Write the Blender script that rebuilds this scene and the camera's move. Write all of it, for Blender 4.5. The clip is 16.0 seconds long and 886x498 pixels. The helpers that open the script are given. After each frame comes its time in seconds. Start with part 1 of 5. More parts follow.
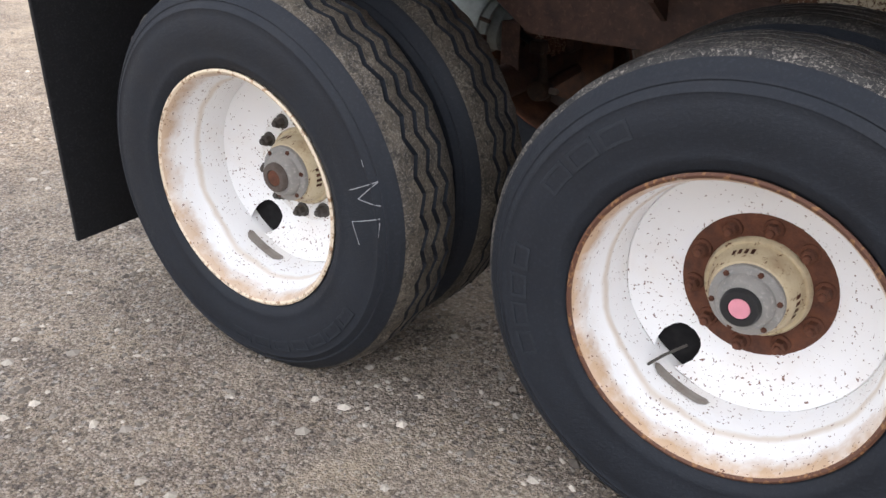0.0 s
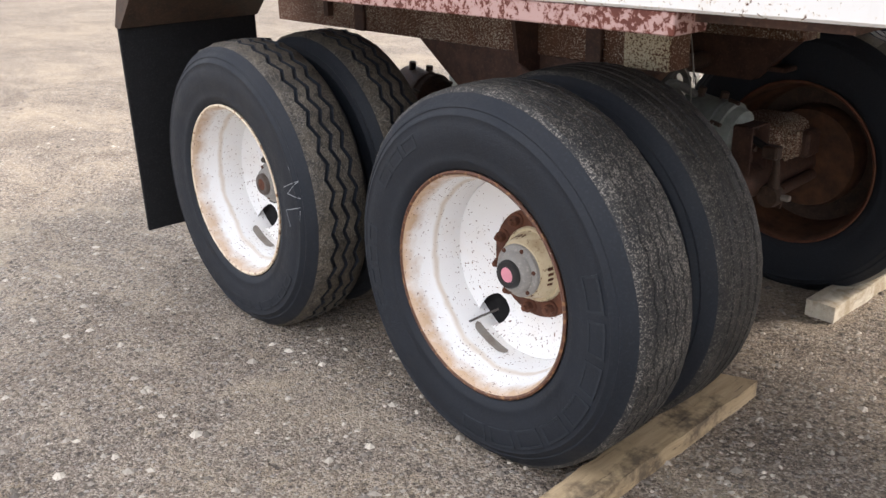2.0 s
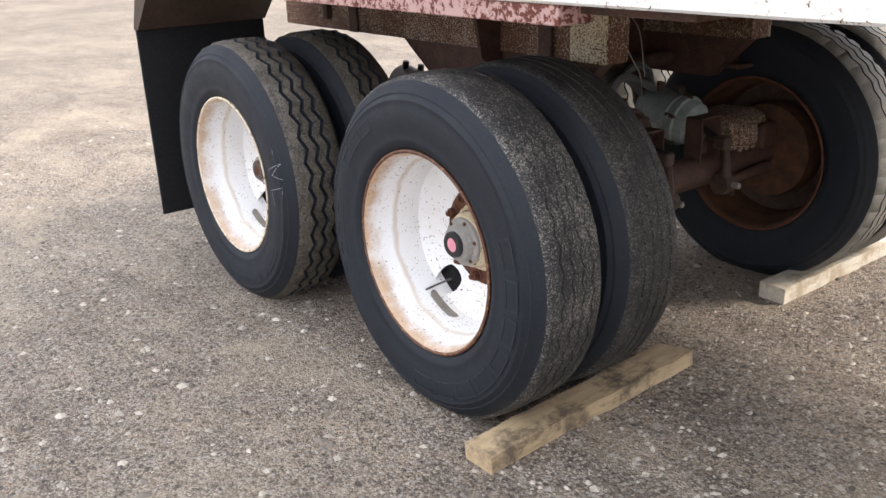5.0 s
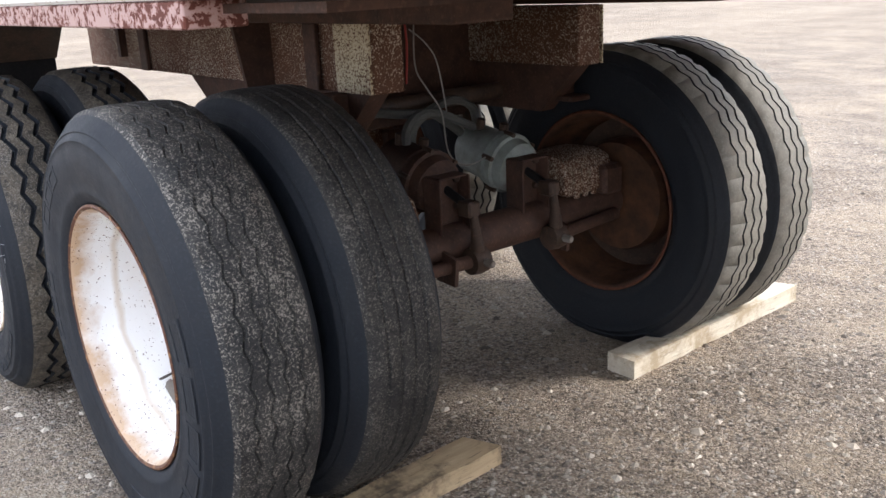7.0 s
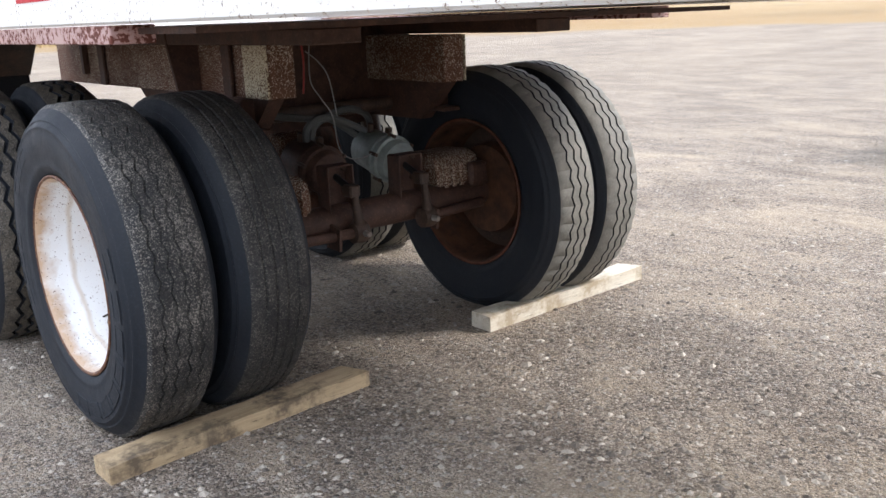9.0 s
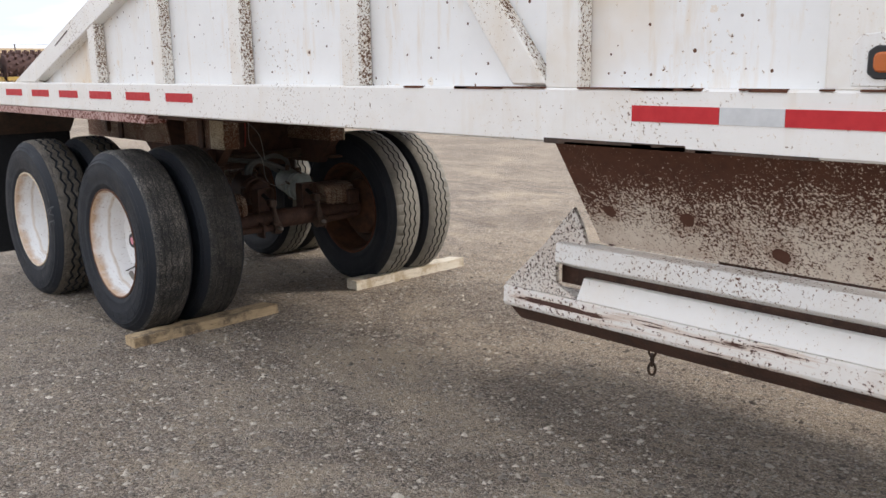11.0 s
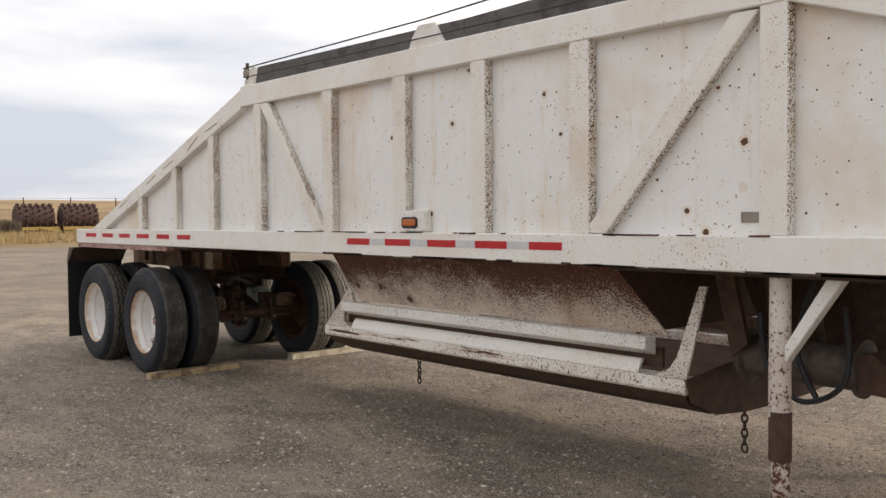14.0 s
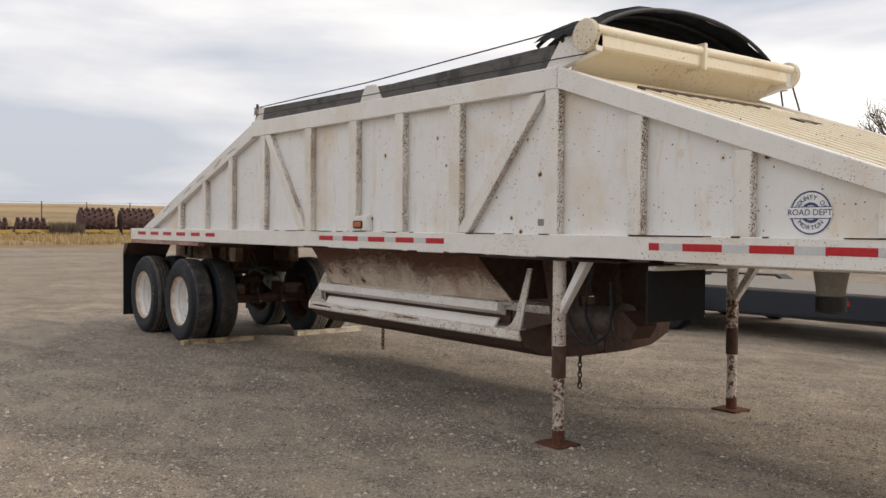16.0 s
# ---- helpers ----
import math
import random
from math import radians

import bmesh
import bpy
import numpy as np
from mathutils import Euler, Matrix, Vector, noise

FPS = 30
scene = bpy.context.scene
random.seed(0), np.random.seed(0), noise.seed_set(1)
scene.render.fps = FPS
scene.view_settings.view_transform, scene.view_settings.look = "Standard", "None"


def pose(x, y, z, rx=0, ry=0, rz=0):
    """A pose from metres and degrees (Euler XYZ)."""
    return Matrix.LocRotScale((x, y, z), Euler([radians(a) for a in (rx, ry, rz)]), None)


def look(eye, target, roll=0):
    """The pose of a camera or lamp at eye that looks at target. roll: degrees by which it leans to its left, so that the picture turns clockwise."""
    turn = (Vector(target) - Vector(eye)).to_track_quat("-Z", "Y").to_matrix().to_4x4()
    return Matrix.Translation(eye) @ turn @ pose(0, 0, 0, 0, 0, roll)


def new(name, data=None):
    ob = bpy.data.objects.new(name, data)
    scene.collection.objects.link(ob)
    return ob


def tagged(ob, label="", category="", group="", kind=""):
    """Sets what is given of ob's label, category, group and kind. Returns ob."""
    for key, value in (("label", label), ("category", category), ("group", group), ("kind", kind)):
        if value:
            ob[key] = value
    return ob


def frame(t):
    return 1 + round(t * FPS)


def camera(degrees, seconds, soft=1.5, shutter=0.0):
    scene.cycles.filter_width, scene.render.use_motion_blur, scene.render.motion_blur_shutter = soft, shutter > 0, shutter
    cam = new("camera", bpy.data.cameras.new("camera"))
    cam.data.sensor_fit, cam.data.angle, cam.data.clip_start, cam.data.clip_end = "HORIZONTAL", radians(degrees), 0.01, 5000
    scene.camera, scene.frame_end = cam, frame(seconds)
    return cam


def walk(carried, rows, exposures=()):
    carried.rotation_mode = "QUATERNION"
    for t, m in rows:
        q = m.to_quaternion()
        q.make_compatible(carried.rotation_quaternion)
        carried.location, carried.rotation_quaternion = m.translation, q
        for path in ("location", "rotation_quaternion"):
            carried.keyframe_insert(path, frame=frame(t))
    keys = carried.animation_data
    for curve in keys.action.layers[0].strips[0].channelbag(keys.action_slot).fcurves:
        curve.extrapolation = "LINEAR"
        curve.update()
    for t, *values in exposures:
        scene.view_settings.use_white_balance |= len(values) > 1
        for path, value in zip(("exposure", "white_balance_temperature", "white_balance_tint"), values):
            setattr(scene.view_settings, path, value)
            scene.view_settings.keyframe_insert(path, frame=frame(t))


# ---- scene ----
cam = camera(53.8, 16.0)
PATH = [
    (0, (0.471, 0.232, 1.327), (-0.556, 1.702, 0.442), 0.3),
    (0.5, (0.791, 0.281, 1.337), (-0.352, 1.66, 0.448), 0.6),
    (1, (1.089, 0.285, 1.359), (-0.15, 1.599, 0.5), -0.1),
    (1.5, (1.375, 0.307, 1.386), (0.027, 1.55, 0.589), -1.0),
    (2, (1.609, 0.207, 1.406), (0.206, 1.432, 0.677), -1.4),
    (2.5, (1.795, 0.119, 1.421), (0.359, 1.329, 0.732), -1.5),
    (3, (1.972, 0.162, 1.418), (0.485, 1.322, 0.752), -1.7),
    (5.3, (2.034, 0.269, 1.386), (0.543, 1.401, 0.681), -2.1),
    (5.5, (2.03, 0.298, 1.379), (0.539, 1.433, 0.679), -2.5),
    (6, (1.982, 0.494, 1.314), (0.478, 1.618, 0.625), -2.8),
    (6.3, (1.965, 0.641, 1.283), (0.468, 1.789, 0.621), -2.7),
    (6.5, (1.95, 0.756, 1.274), (0.466, 1.938, 0.639), -2.8),
    (6.7, (1.961, 0.877, 1.259), (0.482, 2.075, 0.645), -2.8),
    (7, (1.993, 1.044, 1.224), (0.51, 2.25, 0.638), -2.8),
    (7.5, (2.049, 1.195, 1.197), (0.551, 2.381, 0.607), -1.9),
    (8, (2.194, 1.163, 1.191), (0.705, 2.378, 0.639), -1.8),
    (8.5, (2.386, 1.041, 1.195), (0.908, 2.286, 0.681), -1.6),
    (9, (2.757, 0.839, 1.211), (1.29, 2.095, 0.692), -2.1),
    (9.5, (3.222, 0.562, 1.258), (1.806, 1.851, 0.683), -1.7),
    (9.7, (3.397, 0.447, 1.266), (2.004, 1.755, 0.675), -1.5),
    (11.8, (5.794, -0.661, 1.504), (4.303, 0.654, 1.291), -0.7),
    (12, (6.01, -0.761, 1.501), (4.512, 0.554, 1.334), -0.7),
    (12.5, (6.559, -0.982, 1.478), (5.097, 0.377, 1.358), -0.6),
    (13, (7.119, -1.217, 1.482), (5.662, 0.149, 1.374), -1.0),
    (13.5, (7.679, -1.405, 1.443), (6.191, -0.07, 1.359), -0.7),
    (14, (8.241, -1.603, 1.446), (6.726, -0.299, 1.376), -0.5),
    (14.5, (8.822, -1.721, 1.434), (7.303, -0.421, 1.39), -0.6),
    (15, (9.363, -1.9, 1.436), (7.814, -0.636, 1.406), -0.2),
    (15.5, (9.918, -2.047, 1.41), (8.32, -0.844, 1.368), 0.3),
    (16, (10.461, -2.256, 1.392), (8.872, -1.043, 1.346), 0.5),
]
walk(cam, [(t, look(eye, target, roll)) for t, eye, target, roll in PATH],
     exposures=[(0.0, 1.68, 6450, 14), (3.0, 1.66, 6500, 14), (7.0, 1.94, 6100, 13), (9.0, 1.76, 5950, 12), (9.7, 1.54, 6000, 12), (11.8, 0.86, 6750, 13),
                (12.5, 0.68, 6950, 13), (14.0, 0.56, 7000, 13), (16.0, 0.36, 6950, 13)])
# ---------------------------------------------------------------- world, sun, exposure
scene.view_settings.exposure = 0.0
world = bpy.data.worlds.new("sky")
scene.world = world
world.use_nodes = True
SUN_AZ, SUN_EL = radians(50), radians(36)      # from +X towards +Y, height


def build_sky():
    nt = world.node_tree
    n, l = nt.nodes, nt.links
    n.clear()
    out = n.new("ShaderNodeOutputWorld")
    bg = n.new("ShaderNodeBackground")
    bg.inputs["Strength"].default_value = 0.14
    sky = n.new("ShaderNodeTexSky")
    sky.sky_type = 'NISHITA'
    sky.sun_disc = False
    sky.sun_elevation = SUN_EL
    sky.sun_rotation = math.pi / 2 - SUN_AZ
    sky.dust_density = 3.0
    tc = n.new("ShaderNodeTexCoord")
    mp = n.new("ShaderNodeMapping")
    mp.inputs["Scale"].default_value = (1.0, 1.0, 5.0)
    mp.inputs["Location"].default_value = (0.35, 0.2, 0.15)
    ns = n.new("ShaderNodeTexNoise")
    ns.inputs["Scale"].default_value = 1.5
    ns.inputs["Detail"].default_value = 7
    ns.inputs["Roughness"].default_value = 0.5
    ns.inputs["Distortion"].default_value = 0.25
    ramp = n.new("ShaderNodeValToRGB")
    e = ramp.color_ramp.elements
    e[0].position, e[0].color = 0.40, (3.2, 3.55, 4.15, 1)
    e[1].position, e[1].color = 0.67, (7.0, 6.95, 6.85, 1)
    mix = n.new("ShaderNodeMix")
    mix.data_type = 'RGBA'
    mix.inputs["Factor"].default_value = 0.9
    l.new(tc.outputs["Generated"], mp.inputs["Vector"])
    l.new(mp.outputs["Vector"], ns.inputs["Vector"])
    l.new(ns.outputs["Fac"], ramp.inputs["Fac"])
    l.new(sky.outputs["Color"], mix.inputs["A"])
    l.new(ramp.outputs["Color"], mix.inputs["B"])
    l.new(mix.outputs["Result"], bg.inputs["Color"])
    l.new(bg.outputs["Background"], out.inputs["Surface"])


build_sky()
lamp = bpy.data.lights.new("sun", 'SUN')
lamp.energy, lamp.angle, lamp.color = 1.15, radians(10), (1.0, 0.93, 0.83)
sun = new("sun", lamp)
sun.matrix_world = look((60 * math.cos(SUN_AZ) * math.cos(SUN_EL), 60 * math.sin(SUN_AZ) * math.cos(SUN_EL), 60 * math.sin(SUN_EL)), (0, 0, 0))


# ---------------------------------------------------------------- materials
class Nodes:
    """A short way to write node trees."""

    def __init__(self, name, rough=0.6, metal=0.0):
        self.mat = bpy.data.materials.new(name)
        self.mat.use_nodes = True
        self.t = self.mat.node_tree
        self.b = self.t.nodes["Principled BSDF"]
        self.b.inputs["Roughness"].default_value = rough
        self.b.inputs["Metallic"].default_value = metal
        self.co = self.t.nodes.new("ShaderNodeTexCoord").outputs["Object"]

    def put(self, sock, val):
        if isinstance(val, bpy.types.NodeSocket):
            self.t.links.new(val, sock)
        else:
            sock.default_value = val

    def scaled(self, s, vec=None):
        m = self.t.nodes.new("ShaderNodeMapping")
        m.inputs["Scale"].default_value = s
        self.t.links.new(vec or self.co, m.inputs["Vector"])
        return m.outputs["Vector"]

    def noise(self, scale, detail=4, rough=0.55, dist=0.0, vec=None):
        x = self.t.nodes.new("ShaderNodeTexNoise")
        x.inputs["Scale"].default_value, x.inputs["Detail"].default_value = scale, detail
        x.inputs["Roughness"].default_value, x.inputs["Distortion"].default_value = rough, dist
        self.t.links.new(vec or self.co, x.inputs["Vector"])
        return x.outputs["Fac"]

    def cells(self, scale, out="Distance", vec=None, rnd=1.0):
        x = self.t.nodes.new("ShaderNodeTexVoronoi")
        x.inputs["Scale"].default_value = scale
        x.inputs["Randomness"].default_value = rnd
        self.t.links.new(vec or self.co, x.inputs["Vector"])
        return x.outputs[out]

    def ramp(self, fac, a, b, lo=0.0, hi=1.0):
        x = self.t.nodes.new("ShaderNodeMapRange")
        self.put(x.inputs["Value"], fac)
        for k, v in (("From Min", a), ("From Max", b), ("To Min", lo), ("To Max", hi)):
            x.inputs[k].default_value = v
        return x.outputs["Result"]

    def mix(self, fac, a, b, mode='MIX'):
        x = self.t.nodes.new("ShaderNodeMix")
        x.data_type, x.blend_type = 'RGBA', mode
        self.put(x.inputs["Factor"], fac)
        self.put(x.inputs["A"], a if isinstance(a, bpy.types.NodeSocket) else (*a, 1))
        self.put(x.inputs["B"], b if isinstance(b, bpy.types.NodeSocket) else (*b, 1))
        return x.outputs["Result"]

    def calc(self, op, a, b=0.0):
        x = self.t.nodes.new("ShaderNodeMath")
        x.operation = op
        self.put(x.inputs[0], a)
        self.put(x.inputs[1], b)
        return x.outputs["Value"]

    def random(self):
        return self.t.nodes.new("ShaderNodeObjectInfo").outputs["Random"]

    def island(self):
        return self.t.nodes.new("ShaderNodeNewGeometry").outputs["Random Per Island"]

    def done(self, colour, rough=None, bump=None, depth=0.002, metal=None):
        self.put(self.b.inputs["Base Color"], colour if isinstance(colour, bpy.types.NodeSocket) else (*colour, 1))
        if rough is not None:
            self.put(self.b.inputs["Roughness"], rough)
        if metal is not None:
            self.put(self.b.inputs["Metallic"], metal)
        if bump is not None:
            x = self.t.nodes.new("ShaderNodeBump")
            x.inputs["Distance"].default_value = depth
            self.t.links.new(bump, x.inputs["Height"])
            self.t.links.new(x.outputs["Normal"], self.b.inputs["Normal"])
        return self.mat


def painted(name, base, rust=(0.16, 0.07, 0.035), chips=0.0, scale=55.0, stain=0.4, stain_col=(0.55, 0.38, 0.2), rough=0.45, patch=2.2, spots=0.0, flank=0.0, high=0.0, seams=0.0):
    """Old enamel over steel. chips: how much of the paint is gone, in small flakes. spots: round rust marks. flank: more rust on faces
    that look forward. high: more rust towards the top of the sheet. seams: cracks along the length."""
    k = Nodes(name, rough)
    big, mid = k.noise(patch, 5, 0.6), k.noise(9, 4, 0.6)
    streak = k.noise(6, 5, 0.65, vec=k.scaled((2.4, 2.4, 0.35)))
    col = k.mix(k.ramp(big, 0.5, 0.72, 0, stain), base, stain_col)
    col = k.mix(k.ramp(streak, 0.56, 0.76, 0, stain * 0.7), col, stain_col)
    col = k.mix(k.ramp(mid, 0.4, 0.75, 0, 0.07), col, (0.3, 0.28, 0.25))
    flake = k.noise(scale, 4, 0.65, 0.4)
    where = k.ramp(k.noise(2.6, 3, 0.6), 0.3, 0.7, -0.06, 0.06)
    if flank:
        nrm = k.t.nodes.new("ShaderNodeSeparateXYZ")
        k.t.links.new(k.t.nodes.new("ShaderNodeNewGeometry").outputs["Normal"], nrm.inputs[0])
        where = k.calc('ADD', where, k.ramp(nrm.outputs["X"], 0.3, 0.8, 0, flank))
    if high:
        at = k.t.nodes.new("ShaderNodeSeparateXYZ")
        k.t.links.new(k.co, at.inputs[0])
        where = k.calc('ADD', where, k.ramp(k.calc('ADD', at.outputs["Z"], k.ramp(k.noise(4, 4), 0.2, 0.8, -0.08, 0.08)), 0.88, 1.16, -high, high))
    edge = 0.675 - 0.2 * chips
    lack = k.ramp(k.calc('ADD', flake, where), edge, edge + 0.02)
    halo = k.ramp(k.calc('ADD', flake, where), edge - 0.06, edge, 0, 0.45)
    if spots:
        d = k.cells(5.5, "Distance")
        size = k.ramp(k.noise(1.3, 2), 0.36, 0.66, 0.0, spots)
        d = k.calc('ADD', d, k.ramp(k.noise(60, 3), 0.2, 0.8, -0.03, 0.03))
        mark = k.calc('LESS_THAN', d, size)
        lack = k.calc('MAXIMUM', lack, mark)
        halo = k.calc('MAXIMUM', halo, k.calc('MULTIPLY', k.calc('LESS_THAN', d, k.calc('MULTIPLY', size, 1.8)), 0.35))
    if spots:
        bw = k.t.nodes.new("ShaderNodeRGBToBW")
        k.t.links.new(k.cells(24, "Color"), bw.inputs["Color"])
        dot = k.calc('LESS_THAN', k.cells(24, "Distance"), k.ramp(bw.outputs["Val"], 0.5, 0.95, 0.0, 0.2))
        lack = k.calc('MAXIMUM', lack, dot)
    if seams:
        line = k.noise(22, 5, 0.6, vec=k.scaled((0.09, 1.6, 1.6)))
        line = k.calc('ADD', line, k.ramp(k.noise(1.7, 3), 0.3, 0.7, -0.07, 0.05))
        lack = k.calc('MAXIMUM', lack, k.ramp(line, 0.665 - seams, 0.68 - seams))
        halo = k.calc('MAXIMUM', halo, k.ramp(line, 0.58 - seams, 0.66 - seams, 0, 0.5))
    col = k.mix(halo, col, stain_col)
    dark = k.mix(k.noise(30, 4), rust, tuple(c * 0.4 for c in rust))
    col = k.mix(lack, col, dark)
    h = k.calc('SUBTRACT', k.calc('MULTIPLY', mid, 0.6), k.calc('MULTIPLY', lack, 0.5))
    return k.done(col, k.ramp(lack, 0, 1, rough, 0.85), h, 0.0012)


M_WHITE = painted("white paint", (0.83, 0.81, 0.77), chips=0.1, scale=90, stain=0.3, stain_col=(0.62, 0.47, 0.28))
M_PANEL = painted("white panel paint", (0.83, 0.83, 0.815), chips=-0.1, scale=60, stain=0.7, stain_col=(0.68, 0.5, 0.28), patch=1.0, spots=0.105)
M_POST = painted("white post paint", (0.82, 0.795, 0.745), rust=(0.2, 0.1, 0.05), chips=0.1, flank=0.13, scale=120, stain=0.42, stain_col=(0.58, 0.41, 0.2))
M_SPECK = painted("flaking white paint", (0.56, 0.5, 0.41), chips=1.22, scale=190, stain=0.4, stain_col=(0.4, 0.26, 0.15), rough=0.7)
M_ENDPLATE = painted("cream flaking plate", (0.6, 0.52, 0.36), chips=0.62, scale=170, stain=0.4, stain_col=(0.4, 0.26, 0.12), rough=0.7)
M_GATE = painted("chipped gate paint", (0.8, 0.79, 0.76), chips=0.3, scale=110, stain=0.3, stain_col=(0.5, 0.36, 0.22))
M_HOPPER = painted("rusting hopper paint", (0.7, 0.62, 0.52), rust=(0.13, 0.05, 0.027), chips=0.98, high=0.12, scale=135, stain=0.7, stain_col=(0.3, 0.15, 0.075), rough=0.8, spots=0.2)
M_LIP = painted("cracked gate paint", (0.8, 0.77, 0.72), rust=(0.1, 0.045, 0.03), chips=0.42, scale=80, stain=0.5, stain_col=(0.5, 0.3, 0.17), seams=0.045)
M_SPOT = painted("spotted white paint", (0.74, 0.7, 0.64), rust=(0.06, 0.035, 0.028), chips=0.6, scale=120, stain=0.4, stain_col=(0.42, 0.26, 0.15))
M_LEG = painted("leg paint", (0.66, 0.61, 0.55), chips=0.42, scale=60, stain=0.5, stain_col=(0.3, 0.16, 0.1))
M_LEG_RUSTY = painted("rusted leg paint", (0.6, 0.54, 0.48), chips=0.8, scale=40, stain=0.6, stain_col=(0.25, 0.13, 0.08))
M_HUB = painted("stained hub paint", (0.55, 0.46, 0.3), chips=0.4, scale=60, stain=0.8, stain_col=(0.28, 0.17, 0.08), patch=9)
M_CREAM = painted("cream paint", (0.78, 0.7, 0.54), chips=0.06, stain=0.4, stain_col=(0.55, 0.38, 0.16))
M_RED_RUST = painted("worn pink paint", (0.48, 0.31, 0.28), rust=(0.2, 0.06, 0.04), chips=0.72, scale=60, stain=0.6, stain_col=(0.3, 0.1, 0.07))


def rust_mat(name, a, b, rough=0.85, scale=18):
    k = Nodes(name, rough)
    k.b.inputs["Specular IOR Level"].default_value = 0.25
    f = k.noise(scale, 6, 0.65)
    col = k.mix(k.ramp(f, 0.3, 0.7), a, b)
    col = k.mix(k.ramp(k.noise(scale * 6, 3), 0.55, 0.75, 0, 0.5), col, tuple(c * 1.7 for c in b))
    return k.done(col, k.ramp(f, 0.2, 0.8, rough - 0.15, rough + 0.1), k.noise(scale * 5, 4), 0.0015)


M_BROWN = rust_mat("brown primer and rust", (0.046, 0.027, 0.021), (0.105, 0.058, 0.042), 0.68)
M_DARKRUST = rust_mat("dark greasy rust", (0.035, 0.026, 0.021), (0.095, 0.06, 0.043), 0.55)
M_RIMRUST = rust_mat("rim rust", (0.16, 0.06, 0.032), (0.07, 0.034, 0.024), 0.9, 30)
M_DRUM = rust_mat("brake drum rust", (0.13, 0.058, 0.03), (0.045, 0.027, 0.019), 0.7)
M_GREY = rust_mat("grey cast metal", (0.24, 0.235, 0.225), (0.32, 0.3, 0.27), 0.6)
M_CAN = rust_mat("grey green brake can", (0.33, 0.37, 0.345), (0.2, 0.22, 0.2), 0.55)
M_CYL = rust_mat("greasy brown metal", (0.13, 0.11, 0.095), (0.06, 0.042, 0.034), 0.6)
M_NUT = rust_mat("dull grey nut", (0.09, 0.085, 0.075), (0.05, 0.04, 0.034), 0.6)
M_STEEL = rust_mat("bare steel", (0.33, 0.31, 0.28), (0.2, 0.16, 0.13), 0.5)


def rim_mat(name, stain):
    k = Nodes(name, 0.4)
    col = k.mix(k.ramp(k.noise(7, 5, 0.6), 0.5, 0.78, 0, 0.2), (0.86, 0.855, 0.84), (0.62, 0.45, 0.25))
    # rusty water marks near the lip
    at = k.t.nodes.new("ShaderNodeSeparateXYZ")
    k.t.links.new(k.co, at.inputs[0])
    near = k.ramp(k.calc('ADD', at.outputs["Y"], k.ramp(k.noise(14, 4, 0.65), 0.25, 0.75, -0.03, 0.03)), -0.068, -0.118)
    col = k.mix(k.calc('MULTIPLY', near, stain), col, (0.46, 0.26, 0.1))
    ring = k.ramp(k.calc('ABSOLUTE', k.calc('SUBTRACT', at.outputs["Y"], k.ramp(k.noise(9, 3), 0.2, 0.8, -0.035, -0.015))), 0.012, 0.002, 0, stain * 0.6)
    col = k.mix(ring, col, (0.5, 0.36, 0.2))
    col = k.mix(k.ramp(k.calc('ADD', k.noise(150, 2, 0.5), k.ramp(k.noise(6, 3), 0.3, 0.7, -0.05, 0.03)), 0.66, 0.68), col, (0.16, 0.075, 0.042))
    return k.done(col, 0.4, k.noise(40, 3), 0.0008)


def lip_mat(name, share):
    k = Nodes(name, 0.6)
    f = k.noise(16, 6, 0.75)
    col = k.mix(k.ramp(f, share - 0.04, share + 0.04), (0.74, 0.62, 0.46), (0.11, 0.045, 0.025))
    col = k.mix(k.ramp(k.noise(80, 3), 0.55, 0.62, 0, 0.8), col, (0.3, 0.15, 0.06))
    return k.done(col, 0.7, f, 0.001)


def rubber_mat(name, base, dust, amount, scale=14, grit=0.0):
    k = Nodes(name, 0.75)
    f = k.noise(scale, 6, 0.7)
    fine = k.noise(140, 4, 0.7)
    col = k.mix(k.ramp(f, 0.35, 0.75, 0.05, amount), base, dust)
    col = k.mix(k.ramp(fine, 0.52, 0.66, 0, amount * 0.8), col, dust)
    k.b.inputs["Specular IOR Level"].default_value = 0.35
    if grit:
        # grit pressed into the rubber, in patches
        bit = k.calc('ADD', k.noise(210, 4, 0.7, 0.5), k.ramp(k.noise(10, 4, 0.6), 0.3, 0.7, -0.06, 0.06))
        col = k.mix(k.ramp(bit, 0.53, 0.62, 0, grit), col, (0.33, 0.295, 0.25))
        col = k.mix(k.ramp(k.noise(70, 4, 0.6, 0.8), 0.46, 0.38, 0, 0.6), col, (0.008, 0.008, 0.009))
    return k.done(col, k.ramp(f, 0.3, 0.7, 0.5, 0.8), k.calc('ADD', k.calc('MULTIPLY', fine, 0.7), f), 0.0018)


M_RIM = rim_mat("white rim enamel", 0.82)
M_RIM_STAINED = rim_mat("stained rim enamel", 0.75)
M_LIP_RUSTY = lip_mat("rusty rim lip", 0.35)
M_LIP_CREAM = lip_mat("cream rim lip", 0.62)
M_SIDEWALL = rubber_mat("black sidewall rubber", (0.007, 0.0092, 0.0135), (0.028, 0.034, 0.044), 0.42, 7)
M_TREAD = rubber_mat("worn tread rubber", (0.011, 0.012, 0.014), (0.1, 0.092, 0.08), 0.5, 11, 0.75)
M_TREAD_SMOOTH = rubber_mat("smooth worn tread rubber", (0.014, 0.014, 0.015), (0.08, 0.072, 0.06), 0.5, 9, 0.35)
M_TREAD_WORN = rubber_mat("worn groove rubber", (0.012, 0.013, 0.014), (0.07, 0.065, 0.056), 0.4, 11, 0.4)
